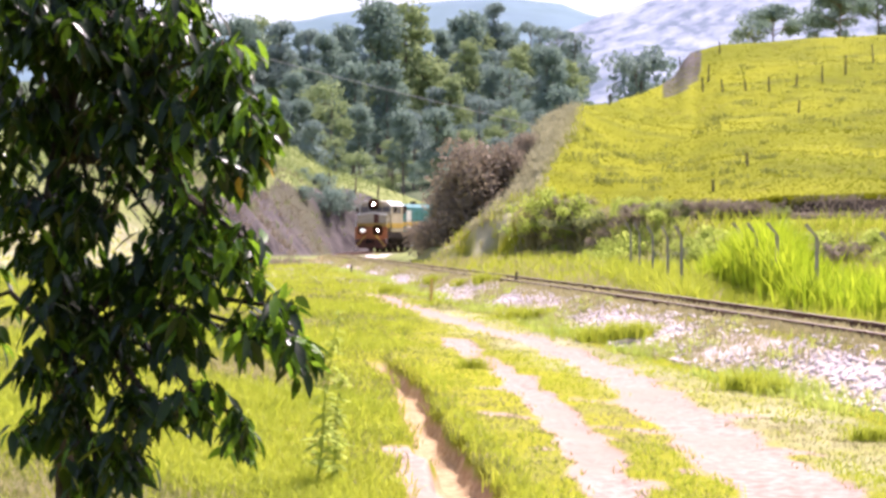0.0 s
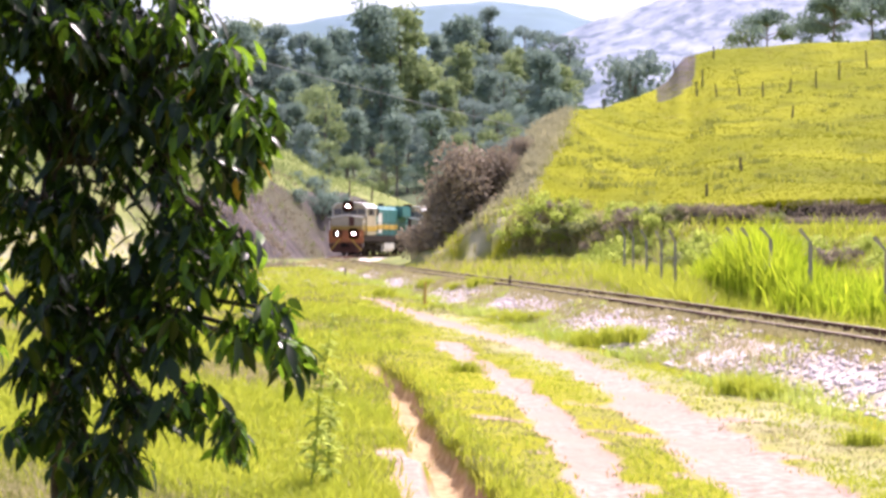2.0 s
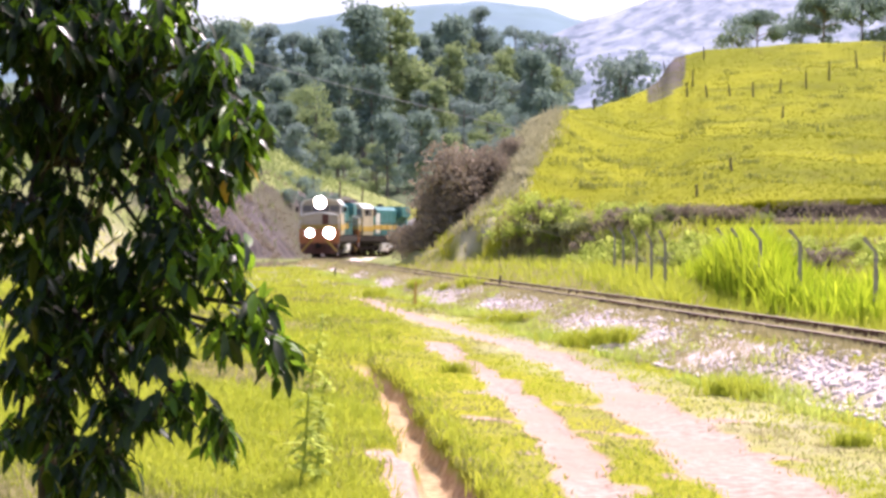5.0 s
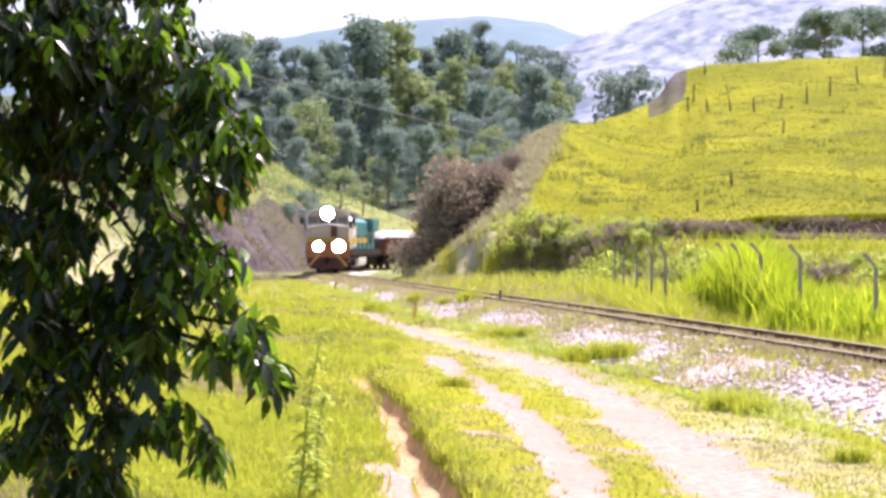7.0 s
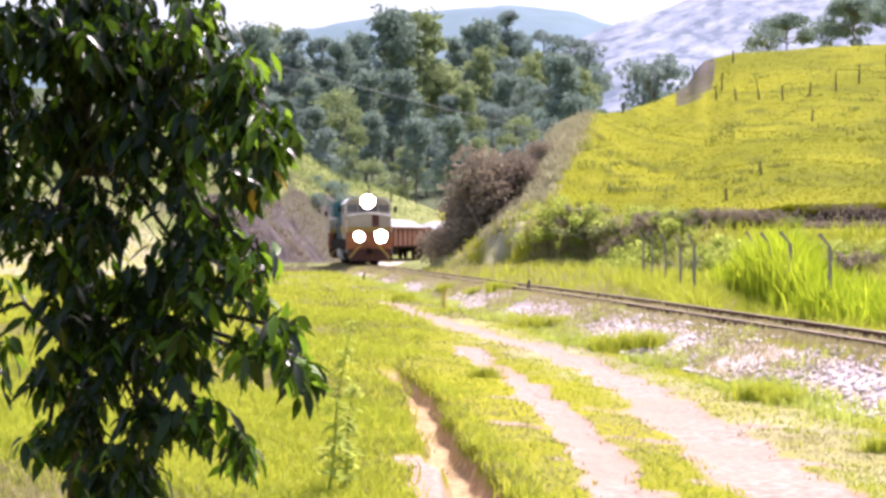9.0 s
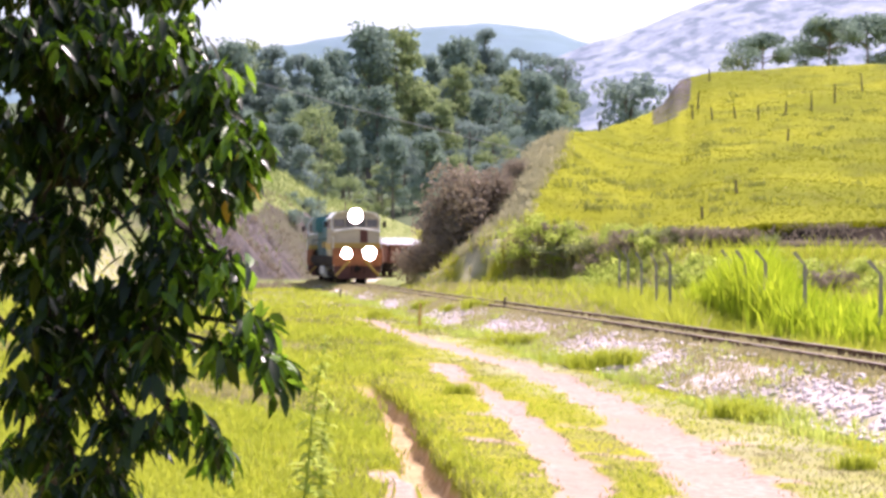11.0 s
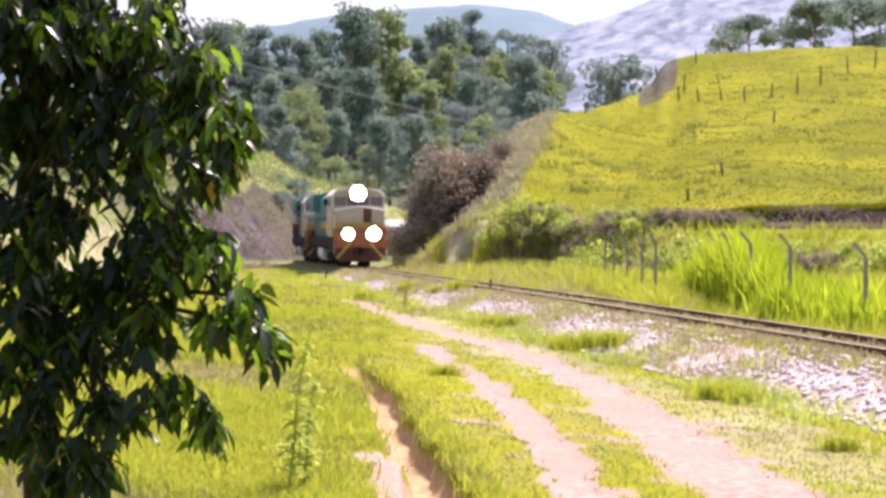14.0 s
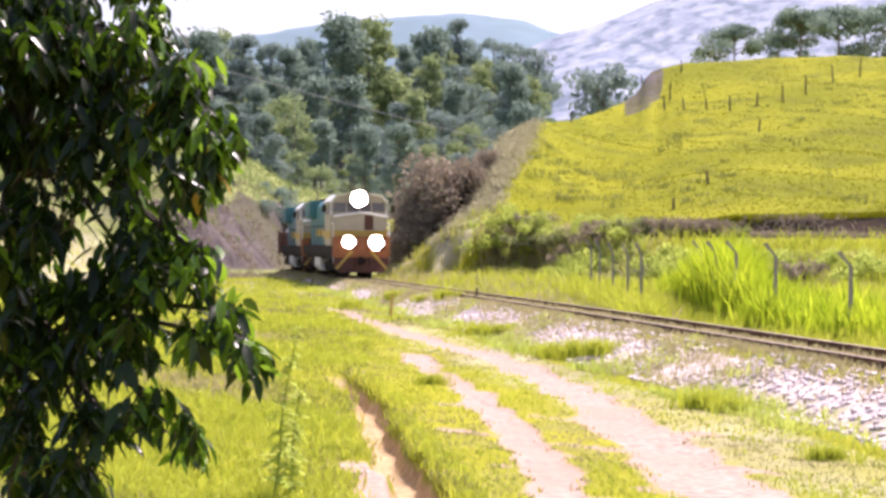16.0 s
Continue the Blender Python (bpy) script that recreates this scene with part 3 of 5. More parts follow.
    for sx in (-1, 1):
        part("windscreen_trim", tube(bmesh.new(), [(sx * 1.38, 1.13, 2.98), (sx * 1.40, 1.12, 3.62), (sx * 1.12, 1.12, 3.97), (sx * 0.5, 1.12, 4.07)], 0.05, 0.05, 6), WHITE, cab, "white edge round the windscreen")
    # lamps
    bm = bmesh.new()
    box(bm, -0.48, 0.98, 3.55, 0.48, 1.2, 4.12, 0.06)
    hl = part("headlamp_box", bm, CREAM, eng)
    q = Matrix.Rotation(radians(90), 4, "X")
    # glare-wide lenses; an added louvre, its cells deeper outwards, narrows the beam off axis
    for x, z, y, r, cut in ((-0.03, 3.82, 0.93, 0.42, (32, 17.5, 14.5, 12)), (-0.64, 1.58, 0.04, 0.32, (30, 12.5, 10.4, 8.4)), (0.71, 1.58, 0.04, 0.40, (30, 12.5, 10.4, 8.4))):
        bm = bmesh.new()
        bmesh.ops.create_cone(bm, cap_ends=True, segments=28, radius1=r + 0.02, radius2=r + 0.02, depth=0.12, matrix=Matrix.Translation((x, y + 0.06, z)) @ q)
        ho = part("headlamp", bm, DARKRED, eng, "lit round headlamp")
        # lens disc enlarged to take in the glare round the lamp
        bm = bmesh.new()
        bmesh.ops.create_cone(bm, cap_ends=True, segments=28, radius1=r, radius2=r, depth=0.012, matrix=Matrix.Translation((x, y - 0.008, z)) @ q)
        part("lens", bm, LAMP, ho)
        bm = bmesh.new()
        c = 0.034
        n = int(r / c) + 1
        for i in range(-n, n):
            for j in range(-n, n):
                rho = math.hypot((i + 0.5) * c, (j + 0.5) * c) / r
                if rho > 1.14:
                    continue
                d = c / math.tan(radians(float(np.interp(rho, (0.2, 0.4, 0.62, 1.0), cut))))
                x0, z0, y0 = x + i * c, z + j * c, y - 0.016
                for (ax, az), (bx, bz) in (((0, 0), (c, 0)), ((0, 0), (0, c)), ((c, 0), (c, c)), ((0, c), (c, c))):
                    bm.faces.new([bm.verts.new(v) for v in ((x0 + ax, y0, z0 + az), (x0 + bx, y0, z0 + bz), (x0 + bx, y0 - d, z0 + bz), (x0 + ax, y0 - d, z0 + az))])
        part("louvre", bm, LOUVRE, ho, "rust brown louvre added over the lens to narrow the beam")
    # hood behind the cab
    bm = bmesh.new()
    prism(bm, [(-1.0, 1.46), (1.0, 1.46), (1.0, 3.6), (0.75, 3.9), (-0.75, 3.9), (-1.0, 3.6)], 3.91, 14.9)
    hood = part("long_hood", bm, TEAL, eng, "teal engine hood")
    for k in range(6):
        for sx in (-1, 1):
            y = 4.5 + k * 1.25
            part("hood_door", box(bmesh.new(), sx * 1.012 - 0.012, y, 1.6, sx * 1.012 + 0.012, y + 1.1, 3.3, 0.005), TEAL if k != 1 else WHITE, hood)
    for sx in (-1, 1):
        part("chevron_band", box(bmesh.new(), sx * 1.03 - 0.006, 4.2, 1.9, sx * 1.03 + 0.006, 11.7, 2.3), YELLOW, hood, "yellow side band")
        bm = bmesh.new()
        for k in range(7):
            y = 4.4 + k * 1.7
            rod(bm, (sx * 1.37, y, 1.45), (sx * 1.37, y, 2.45), 0.02, seg=6)
        rod(bm, (sx * 1.37, 4.4, 2.45), (sx * 1.37, 14.7, 2.45), 0.02, seg=6)
        part("side_handrail", bm, BLACK, eng)
    part("radiator", box(bmesh.new(), -1.4, 11.7, 2.9, 1.4, 14.6, 4.0, 0.12), TEAL, hood, "teal overhanging radiator")
    bm = bmesh.new()
    box(bm, -0.42, 4.0, 3.86, 0.42, 5.4, 4.16, 0.05)
    box(bm, -1.3, 4.0, 3.0, 1.3, 5.2, 3.75, 0.1)
    part("blower_housing", bm, BLACK, hood, "black blower housing")
    bm = bmesh.new()
    rod(bm, (0, 10.0, 3.88), (0, 10.0, 4.2), 0.28, 0.24, 12)
    part("exhaust_stack", bm, BLACK, hood)
    bm = bmesh.new()
    for k in range(3):
        rod(bm, (-0.2 + 0.2 * k, 1.7, 4.12), (-0.2 + 0.2 * k, 1.25, 4.2), 0.04, 0.09, 10)
    part("horn", bm, BLACK, cab)
    # tank and running gear
    bm = bmesh.new()
    prism(bm, [(-1.35, 0.95), (1.35, 0.95), (1.35, 0.5), (1.15, 0.28), (-1.15, 0.28), (-1.35, 0.5)], 6.4, 9.4)
    part("fuel_tank", bm, TANK, eng, "pale grey fuel tank")
    for y in (2.3, 4.9, 10.8, 13.4):
        bogie(eng, y, 2, 1.05)
    # heights over the rail, drawn up to those of the whole engine
    for o in eng.children_recursive:
        if o.name.startswith(("wheel", "bogie")):
            continue
        zs = [v.co.z for v in o.data.vertices]
        mid = (min(zs) + max(zs)) / 2
        for v in o.data.vertices:
            if o.name.startswith(("lens", "headlamp", "louvre", "coupler")):
                v.co.z += float(np.interp(mid, (0, 1.0, 1.62, 2.95, 4.15, 5), (0, 1.02, 1.82, 3.13, 4.24, 5.1))) - mid
                continue
            v.co.z = float(np.interp(v.co.z, (0, 1.0, 1.62, 2.95, 4.15, 5), (0, 1.02, 1.82, 3.13, 4.24, 5.1)))
    return eng


def wagon():
    car = tagged(new("gondola_wagon"), "oxide red open wagon heaped with pale stone", "wagon", "wagons of the train")
    L = 12.4
    part("underframe", box(bmesh.new(), -1.2, 0.5, 0.86, 1.2, L - 0.1, 1.1), BLACK, car)
    bm = bmesh.new()
    for sx in (-1, 1):
        box(bm, sx * 1.42 - 0.04, 0.6, 1.1, sx * 1.42 + 0.04, L - 0.2, 2.55, 0.01)
        box(bm, sx * 1.47 - 0.06, 0.55, 2.5, sx * 1.47 + 0.06, L - 0.15, 2.64, 0.02)
    box(bm, -1.4, 0.56, 1.1, 1.4, 0.64, 2.55, 0.01)
    box(bm, -1.4, L - 0.24, 1.1, 1.4, L - 0.16, 2.55, 0.01)
    box(bm, -1.4, 0.6, 1.102, 1.4, L - 0.2, 1.16)
    part("tub", bm, RUSTWAGON, car)
    for sx in (-1, 1):
        for k in range(9):
            y = 0.75 + k * 1.33
            part("rib", box(bmesh.new(), sx * 1.5 - 0.045, y, 1.05, sx * 1.5 + 0.045, y + 0.12, 2.5, 0.01), RUSTWAGON, car)
    rnd = random.Random(8)
    verts, faces = [], []
    nx, ny = 9, 31
    for j in range(ny):
        for i in range(nx):
            a, b = i / (nx - 1) * 2 - 1, j / (ny - 1) * 2 - 1
            z = 2.3 + 0.95 * (1 - a * a) * (1 - b ** 6) + rnd.uniform(-0.05, 0.05)
            verts.append((a * 1.37, 0.65 + (b + 1) / 2 * (L - 0.95), z))
    for j in range(ny - 1):
        for i in range(nx - 1):
            faces.append((j * nx + i, j * nx + i + 1, j * nx + nx + i + 1, j * nx + nx + i))
    link("stone_load", verts, faces, LOAD, car)["label"] = "heaped pale stone"
    part("coupler", box(bmesh.new(), -0.14, -0.1, 0.72, 0.14, 0.55, 1.0, 0.03), BLACK, car)
    for y in (2.2, L - 2.2):
        bogie(car, y, 2, 1.0)
    return car


def car_pose(s, a, b):
    """A car whose front is at s metres and whose bogies stand a and b behind it."""
    x0, y0, _ = track(s + a)
    x1, y1, _ = track(s + b)
    d = Vector((x1 - x0, y1 - y0, 0)).normalized()
    return pose(x0 - d.x * a, y0 - d.y * a, float(grade((y0 + y1) / 2)), 0, 0, math.degrees(math.atan2(-d.x, d.y)))


FRONT_T = (0, 2, 3.5, 4, 6.5, 7, 8, 10.5, 12, 13.5, 14.5, 16)
FRONT_S = (112.8, 105.7, 99.8, 97.5, 86.0, 83.6, 80.0, 72.5, 68.4, 64.2, 61.2, 56.8)
FRONT = np.polyfit(FRONT_T, FRONT_S, 5)
lead = locomotive()
TRAIN = [(lead, 0.0, 3.6, 12.1), (copy_thing(lead, pose(0, 0, 0)), 16.0, 3.6, 12.1)]
for lamp in [o for o in TRAIN[1][0].children_recursive if o.name.startswith("lens")]:
    lamp.data = lamp.data.copy()
    lamp.data.materials.clear()
    lamp.data.materials.append(GLASS)
for o in [o for o in TRAIN[1][0].children_recursive if o.name.startswith("headlamp") and not o.name.startswith("headlamp_box")]:
    o["label"] = "unlit round headlamp"
TRAIN[1][0]["label"] = "second teal and yellow diesel locomotive with unlit lamps"
first = wagon()
for k in range(4):
    TRAIN.append((first if k == 0 else copy_thing(first, pose(0, 0, 0)), 32.0 + 12.6 * k, 2.2, 10.2))


def build_bird():
    b = tagged(new("bird"), "small brown bird flying past with spread wings", "bird")
    bm = bmesh.new()
    bmesh.ops.create_uvsphere(bm, u_segments=12, v_segments=8, radius=0.5, matrix=Matrix.Diagonal((0.17, 0.07, 0.065, 1)))
    part("body", bm, FEATHER, b, smooth=True)
    bm = bmesh.new()
    bmesh.ops.create_uvsphere(bm, u_segments=10, v_segments=6, radius=0.028, matrix=Matrix.Translation((-0.095, 0, 0.018)))
    rod(bm, (-0.115, 0, 0.018), (-0.145, 0, 0.014), 0.008, 0.001, 6)
    part("head", bm, FEATHER, b, smooth=True)
    for sy in (-1, 1):
        bm = bmesh.new()
        vs = [bm.verts.new(v) for v in ((-0.05, sy * 0.02, 0.02), (-0.06, sy * 0.10, 0.06), (-0.01, sy * 0.17, 0.085), (0.05, sy * 0.09, 0.05), (0.05, sy * 0.02, 0.02))]
        f = bm.faces.new(vs)
        r = bmesh.ops.extrude_face_region(bm, geom=[f])
        bmesh.ops.translate(bm, verts=[v for v in r["geom"] if isinstance(v, bmesh.types.BMVert)], vec=(0, 0, 0.008))
        part("wing", bm, FEATHER, b)
    bm = bmesh.new()
    box(bm, 0.07, -0.025, -0.004, 0.15, 0.025, 0.006, 0.003)
    part("tail", bm, FEATHER, b)
    for o in b.children:
        o.data.transform(Matrix.Scale(0.5, 4))
    return b


bird = build_bird()


# ---- plants: shared builders ----
def stuff(name, verts, faces, material, label, category, parent=None):
    ob = link(name, verts, faces, material, parent)
    return tagged(ob, label, category, kind="stuff")


def blades(rng, x, y, z, n, tall, wide, lean):
    """n grass blades round each root: bent strips, three corners above two."""
    x, y, z = (np.repeat(v, n) for v in (x, y, z))
    tall, wide = np.repeat(tall, n), np.repeat(wide, n)
    k = len(x)
    a, l = rng.uniform(0, 2 * np.pi, k), rng.uniform(0.15, 1.0, k) * lean
    tall = tall * rng.uniform(0.55, 1.15, k)
    ox, oy = rng.normal(0, 1, k) * wide * 3.5, rng.normal(0, 1, k) * wide * 3.5
    px, py = np.cos(a), np.sin(a)
    b = rng.uniform(0, 2 * np.pi, k)
    sx, sy = np.cos(b) * wide / 2, np.sin(b) * wide / 2
    P = np.zeros((k, 5, 3))
    for i, (f, w, out) in enumerate(((0, 1, 0), (0, -1, 0), (0.55, 0.8, 0.3), (0.55, -0.8, 0.3), (1.0, 0, 1.0))):
        P[:, i, 0] = x + ox + sx * w + px * l * tall * out
        P[:, i, 1] = y + oy + sy * w + py * l * tall * out
        P[:, i, 2] = z - 0.02 + tall * f * (1 - 0.25 * l * out)
    base = (np.arange(k) * 5)[:, None]
    tri = np.concatenate([base + np.array([[0, 1, 3]]), base + np.array([[0, 3, 2]]), base + np.array([[2, 3, 4]])])
    return P.reshape(-1, 3).tolist(), tri.tolist()


def sector(rng, n, y0, y1, half, power=1.0):
    """Roots spread over the ground in front, thinning with distance."""
    q = rng.uniform(0, 1, n)
    y = y0 * (y1 / y0) ** q if power == 1.0 else 1 / (1 / y0 + q * (1 / y1 - 1 / y0))
    x = rng.uniform(-half, half, n) * y
    return x, y


def build_grass():
    rng = np.random.default_rng(3)
    x, y = sector(rng, 66000, 11.5, 100, 0.30)
    d = track_gap(x, y)
    clear = (dirt_mask(x, y) < rng.uniform(0.03, 0.75, len(x))) & (gully_mask(x, y) < 0.25) & (np.abs(d) > 2.5) & (d < 12) & ((y < 66) | (d < 0))
    lush = wobble(x, y, 0.55, 0.4) + rng.normal(0, 0.5, len(x)) - 0.55 * ((x > np.interp(y, *GULLY) + 0.6) & (y < 55))
    road = (x > np.interp(y, *GULLY) + 0.5) & (y < 45)
    clear &= ~road | (rng.uniform(0, 1, len(x)) < 0.75)
    for name, mask, material, tall, label in (
            ("meadow_grass", (lush > -0.35) & clear, GRASS, 0.17, "bright yellow-green meadow grass"),
            ("olive_grass", (lush <= -0.35) & (lush > -1.1) & clear, OLIVE, 0.12, "short olive herbs and grass"),
            ("straw_grass", (lush <= -1.1) & clear, DRY, 0.12, "short dry straw-coloured grass")):
        X, Y = x[mask], y[mask]
        tall = tall * np.where(road[mask], 0.5, 1.0 + 0.4 * smooth(-1, -4, X)) * rng.uniform(0.6, 1.3, len(X))
        v, f = blades(rng, X, Y, ground(X, Y), 4, tall, 0.009 + 0.00045 * Y, 0.9)
        stuff(name, v, f, material, label, "grass")
    # weeds along and between the rails
    n = 22000
    s = -15 + 110 * rng.uniform(0, 1, n) ** 1.3
    o = np.where(rng.uniform(0, 1, n) < 0.4, rng.uniform(-0.45, 0.45, n), np.where(rng.uniform(0, 1, n) < 0.7, -0.62 - 2.0 * rng.uniform(0, 1, n) ** 1.8, rng.uniform(0.62, 3.2, n)))
    tx, ty, th = (np.interp(s, LAID[0], LAID[k]) for k in (1, 2, 3))
    X, Y = tx + np.cos(th) * o, ty - np.sin(th) * o
    patch = wobble(X, Y, 0.55, 2.2) + rng.normal(0, 0.35, n) > np.where(o < -1.35, 0.15, -1.6)
    X, Y = X[patch], Y[patch]
    v, f = blades(rng, X, Y, ground(X, Y), 4, rng.uniform(0.06, 0.20, len(X)), 0.014 + 0.0004 * Y, 0.9)
    stuff("trackside_weeds", v, f, DRY, "dry straw weeds growing through the track", "weeds")
    # weeds that hide the near rail in places
    s = -14 + 90 * rng.uniform(0, 1, 7000) ** 1.3
    o = -rng.uniform(0.58, 0.85, 7000)
    tx, ty, th = (np.interp(s, LAID[0], LAID[k]) for k in (1, 2, 3))
    m = np.sin(s * 0.9) + np.sin(s * 0.37 + 1) + rng.normal(0, 0.3, 7000) > -0.15
    X, Y = (tx + np.cos(th) * o)[m], (ty - np.sin(th) * o)[m]
    v, f = blades(rng, X, Y, ground(X, Y), 5, rng.uniform(0.08, 0.20, len(X)), 0.014 + 0.0004 * Y, 0.6)
    stuff("rail_weeds", v, f, DRY, "pale dry weeds along the near rail", "weeds")
    # weeds that creep over the ballast in patches
    s = -16 + 90 * rng.uniform(0, 1, 9000) ** 1.3
    o = -rng.uniform(0.8, 2.5, 9000)
    tx, ty, th = (np.interp(s, LAID[0], LAID[k]) for k in (1, 2, 3))
    X, Y = tx + np.cos(th) * o, ty - np.sin(th) * o
    hold = np.sin(s * 0.55 + 0.4) + 0.7 * np.sin(s * 1.31 + 2) + 0.35 * wobble(X, Y, 1.1, 0.3) + rng.normal(0, 0.25, 9000) > 0.75
    kind = rng.uniform(0, 1, 9000)
    for name, m, material, label in (("ballast_weeds", hold & (kind < 0.55), DRY, "dry weeds creeping over the ballast"),
                                     ("ballast_herbs", hold & (kind >= 0.55), BUSHLEAF, "olive herbs creeping over the ballast")):
        v, f = blades(rng, X[m], Y[m], ground(X[m], Y[m]), 5, rng.uniform(0.08, 0.24, m.sum()), 0.012 + 0.0004 * Y[m], 1.0)
        stuff(name, v, f, material, label, "weeds")
    s = -16 + 80 * rng.uniform(0, 1, 6000) ** 1.3
    o = -rng.uniform(2.05, 2.9, 6000)
    tx, ty, th = (np.interp(s, LAID[0], LAID[k]) for k in (1, 2, 3))
    X, Y = tx + np.cos(th) * o, ty - np.sin(th) * o
    m = (wobble(X, Y, 0.8, 0.5) + rng.normal(0, 0.4, 6000) > 0.25) & (dirt_mask(X, Y) < 0.3)
    X, Y = X[m], Y[m]
    v, f = blades(rng, X, Y, ground(X, Y), 5, rng.uniform(0.08, 0.26, len(X)), 0.012 + 0.0004 * Y, 0.9)
    stuff("ballast_foot_weeds", v, f, BUSHLEAF, "sage-green weeds at the foot of the ballast", "weeds")
    # the field beyond the line
    x, y = sector(rng, 30000, 26, 95, 0.30)
    d = track_gap(x, y)
    keep = (d > 2.3) & (y < np.interp(x / y, (0.0, 0.074, 0.147, 0.27), (95, 92, 74, 68)))
    X, Y = x[keep], y[keep]
    v, f = blades(rng, X, Y, ground(X, Y), 4, rng.uniform(0.25, 0.6, len(X)) * (1 + 0.5 * smooth(4, 6, d[keep])), 0.015 + 0.0004 * Y, 0.7)
    stuff("field_grass", v, f, GRASS, "tall rank green grass beyond the railway", "grass")
    m = (wobble(X, Y, 0.3, 1.9) + rng.normal(0, 0.6, len(X)) > -0.1) & (X / Y < 0.16)
    v, f = blades(rng, X[m], Y[m], ground(X[m], Y[m]), 4, rng.uniform(0.3, 0.7, m.sum()), 0.015 + 0.0004 * Y[m], 0.8)
    stuff("field_straw", v, f, DRY, "pale straw-coloured grass in the field", "grass")
    u = rng.uniform(0.095, 0.15, 1500)
    Y = np.interp(u, (0.10, 0.14), (62, 47)) + rng.uniform(-7, 1.5, 1500)
    v, f = blades(rng, u * Y, Y, ground(u * Y, Y), 5, rng.uniform(0.5, 1.0, 1500), np.full(1500, 0.04), 0.7)
    stuff("fence_grass", v, f, GRASS, "rank grass round the fence posts", "grass")
    # hillside
    x = rng.uniform(0.03, 0.30, 40000)
    y = rng.uniform(66, 174, 40000)
    sp, yf, yr = hill_span(x, y)
    keep = (sp > 0.115) & (sp < 1) & (x - 0.034 - 0.53 * (ground(x * y, y) - EYE) / y > rng.uniform(-0.004, 0.008, 40000))
    X, Y = (x * y)[keep], y[keep]
    lush = wobble(X, Y, 0.22, 0.4) + rng.normal(0, 0.6, len(X))
    for name, m, material, label in (("hill_grass", lush > -1.9, HILLGRASS, "yellow-green pasture grass on the hillside"),
                                     ("hill_straw", lush <= -1.9, DRY, "dry tufts scattered on the pasture")):
        v, f = blades(rng, X[m], Y[m], ground(X[m], Y[m]), 3, rng.uniform(0.03, 0.08, m.sum()), 0.06 + 0.0003 * Y[m], 1.6)
        stuff(name, v, f, material, label, "grass")
    u = rng.uniform(0.04, 0.28, 9000)
    yf, yr = hill_span(u, u * 0)[1:]
    Y = yf + (yr - yf) * rng.uniform(-0.03, np.where(u > 0.14, 0.055, 0.10), 9000)
    pick = wobble(u * Y, Y, 0.35, 3.0) + rng.normal(0, 0.5, 9000) - 0.7 * smooth(0.19, 0.23, u)
    for name, m, material, label in (("foot_grass", pick > 0.1, BUSHLEAF, "rank olive grass at the foot of the hill"),
                                     ("foot_straw", pick <= 0.1, DRY, "dry bent grass at the foot of the hill")):
        v, f = blades(rng, (u * Y)[m], Y[m], ground((u * Y)[m], Y[m]), 4, rng.uniform(0.3, 0.85, m.sum()) * np.where(u[m] > 0.14, 0.42, 1.0), np.full(m.sum(), 0.06), 0.9)
        stuff(name, v, f, material, label, "grass")
    u = rng.uniform(0.10, 0.29, 2600)
    yf, yr = hill_span(u, u * 0)[1:]
    Y = yf + (yr - yf) * rng.uniform(0.108, 0.118, 2600)
    v, f = blades(rng, u * Y, Y, ground(u * Y, Y), 4, rng.uniform(0.10, 0.28, 2600), np.full(2600, 0.05), 1.6)
    stuff("lip_grass", v, f, HILLGRASS, "grass hanging over the worn lip of the pasture", "grass")
    u = rng.uniform(0.075, 0.285, 2600)
    yf, yr = hill_span(u, u * 0)[1:]
    Y = yf + (yr - yf) * rng.uniform(0.086, 0.112, 2600)
    m = wobble(u * Y, Y, 0.5, 0.6) + rng.normal(0, 0.5, 2600) > 0.1
    v, f = blades(rng, (u * Y)[m], Y[m], ground((u * Y)[m], Y[m]), 4, rng.uniform(0.12, 0.4, m.sum()), np.full(m.sum(), 0.05), 1.3)
    stuff("lip_scrub", v, f, BROWN, "withered roots and scrub under the pasture's lip", "scrub")
    # coarse clumps on the pasture
    u = rng.uniform(0.07, 0.29, 320)
    yf, yr = hill_span(u, u * 0)[1:]
    Y = yf + (yr - yf) * rng.uniform(0.12, 0.85, 320)
    m = wobble(u * Y, Y, 0.10, 0.8) + rng.normal(0, 0.5, 320) < -0.25
    v, f = blades(rng, (u * Y)[m], Y[m], ground((u * Y)[m], Y[m]), 14, rng.uniform(0.25, 0.55, m.sum()), np.full(m.sum(), 0.10), 1.1)
    stuff("pasture_clumps", v, f, OLIVE, "coarse olive clumps scattered over the pasture", "grass")
    # dry grass on the cut face and the west bank
    u = rng.uniform(0.012, 0.075, 12000)
    y = rng.uniform(90, 124, 12000)
    X = u * y
    keep = (track_gap(X, y) > 3.5) & (u - 0.034 - 0.53 * (ground(X, y) - EYE) / y < rng.uniform(-0.006, 0.008, 12000)) & (ground(X, y) > 0.6)
    v, f = blades(rng, X[keep], y[keep], ground(X[keep], y[keep]), 3, rng.uniform(0.25, 0.6, keep.sum()), np.full(keep.sum(), 0.07), 1.1)
    stuff("cutting_grass", v, f, PALE, "withered grass on the cutting's face", "grass")
    u = rng.uniform(-0.27, -0.02, 16000)
    y = rng.uniform(95, 205, 16000)
    X = u * y
    keep = (track_gap(X, y) < -4) & (rng.uniform(0, 1, 16000) < np.where((ground(X, y) - EYE) / y < 0.026 + rng.normal(0, 0.003, 16000), 0.10, 1.0))
    v, f = blades(rng, X[keep], y[keep], ground(X[keep], y[keep]), 3, rng.uniform(0.3, 0.7, keep.sum()), np.full(keep.sum(), 0.09), 1.0)
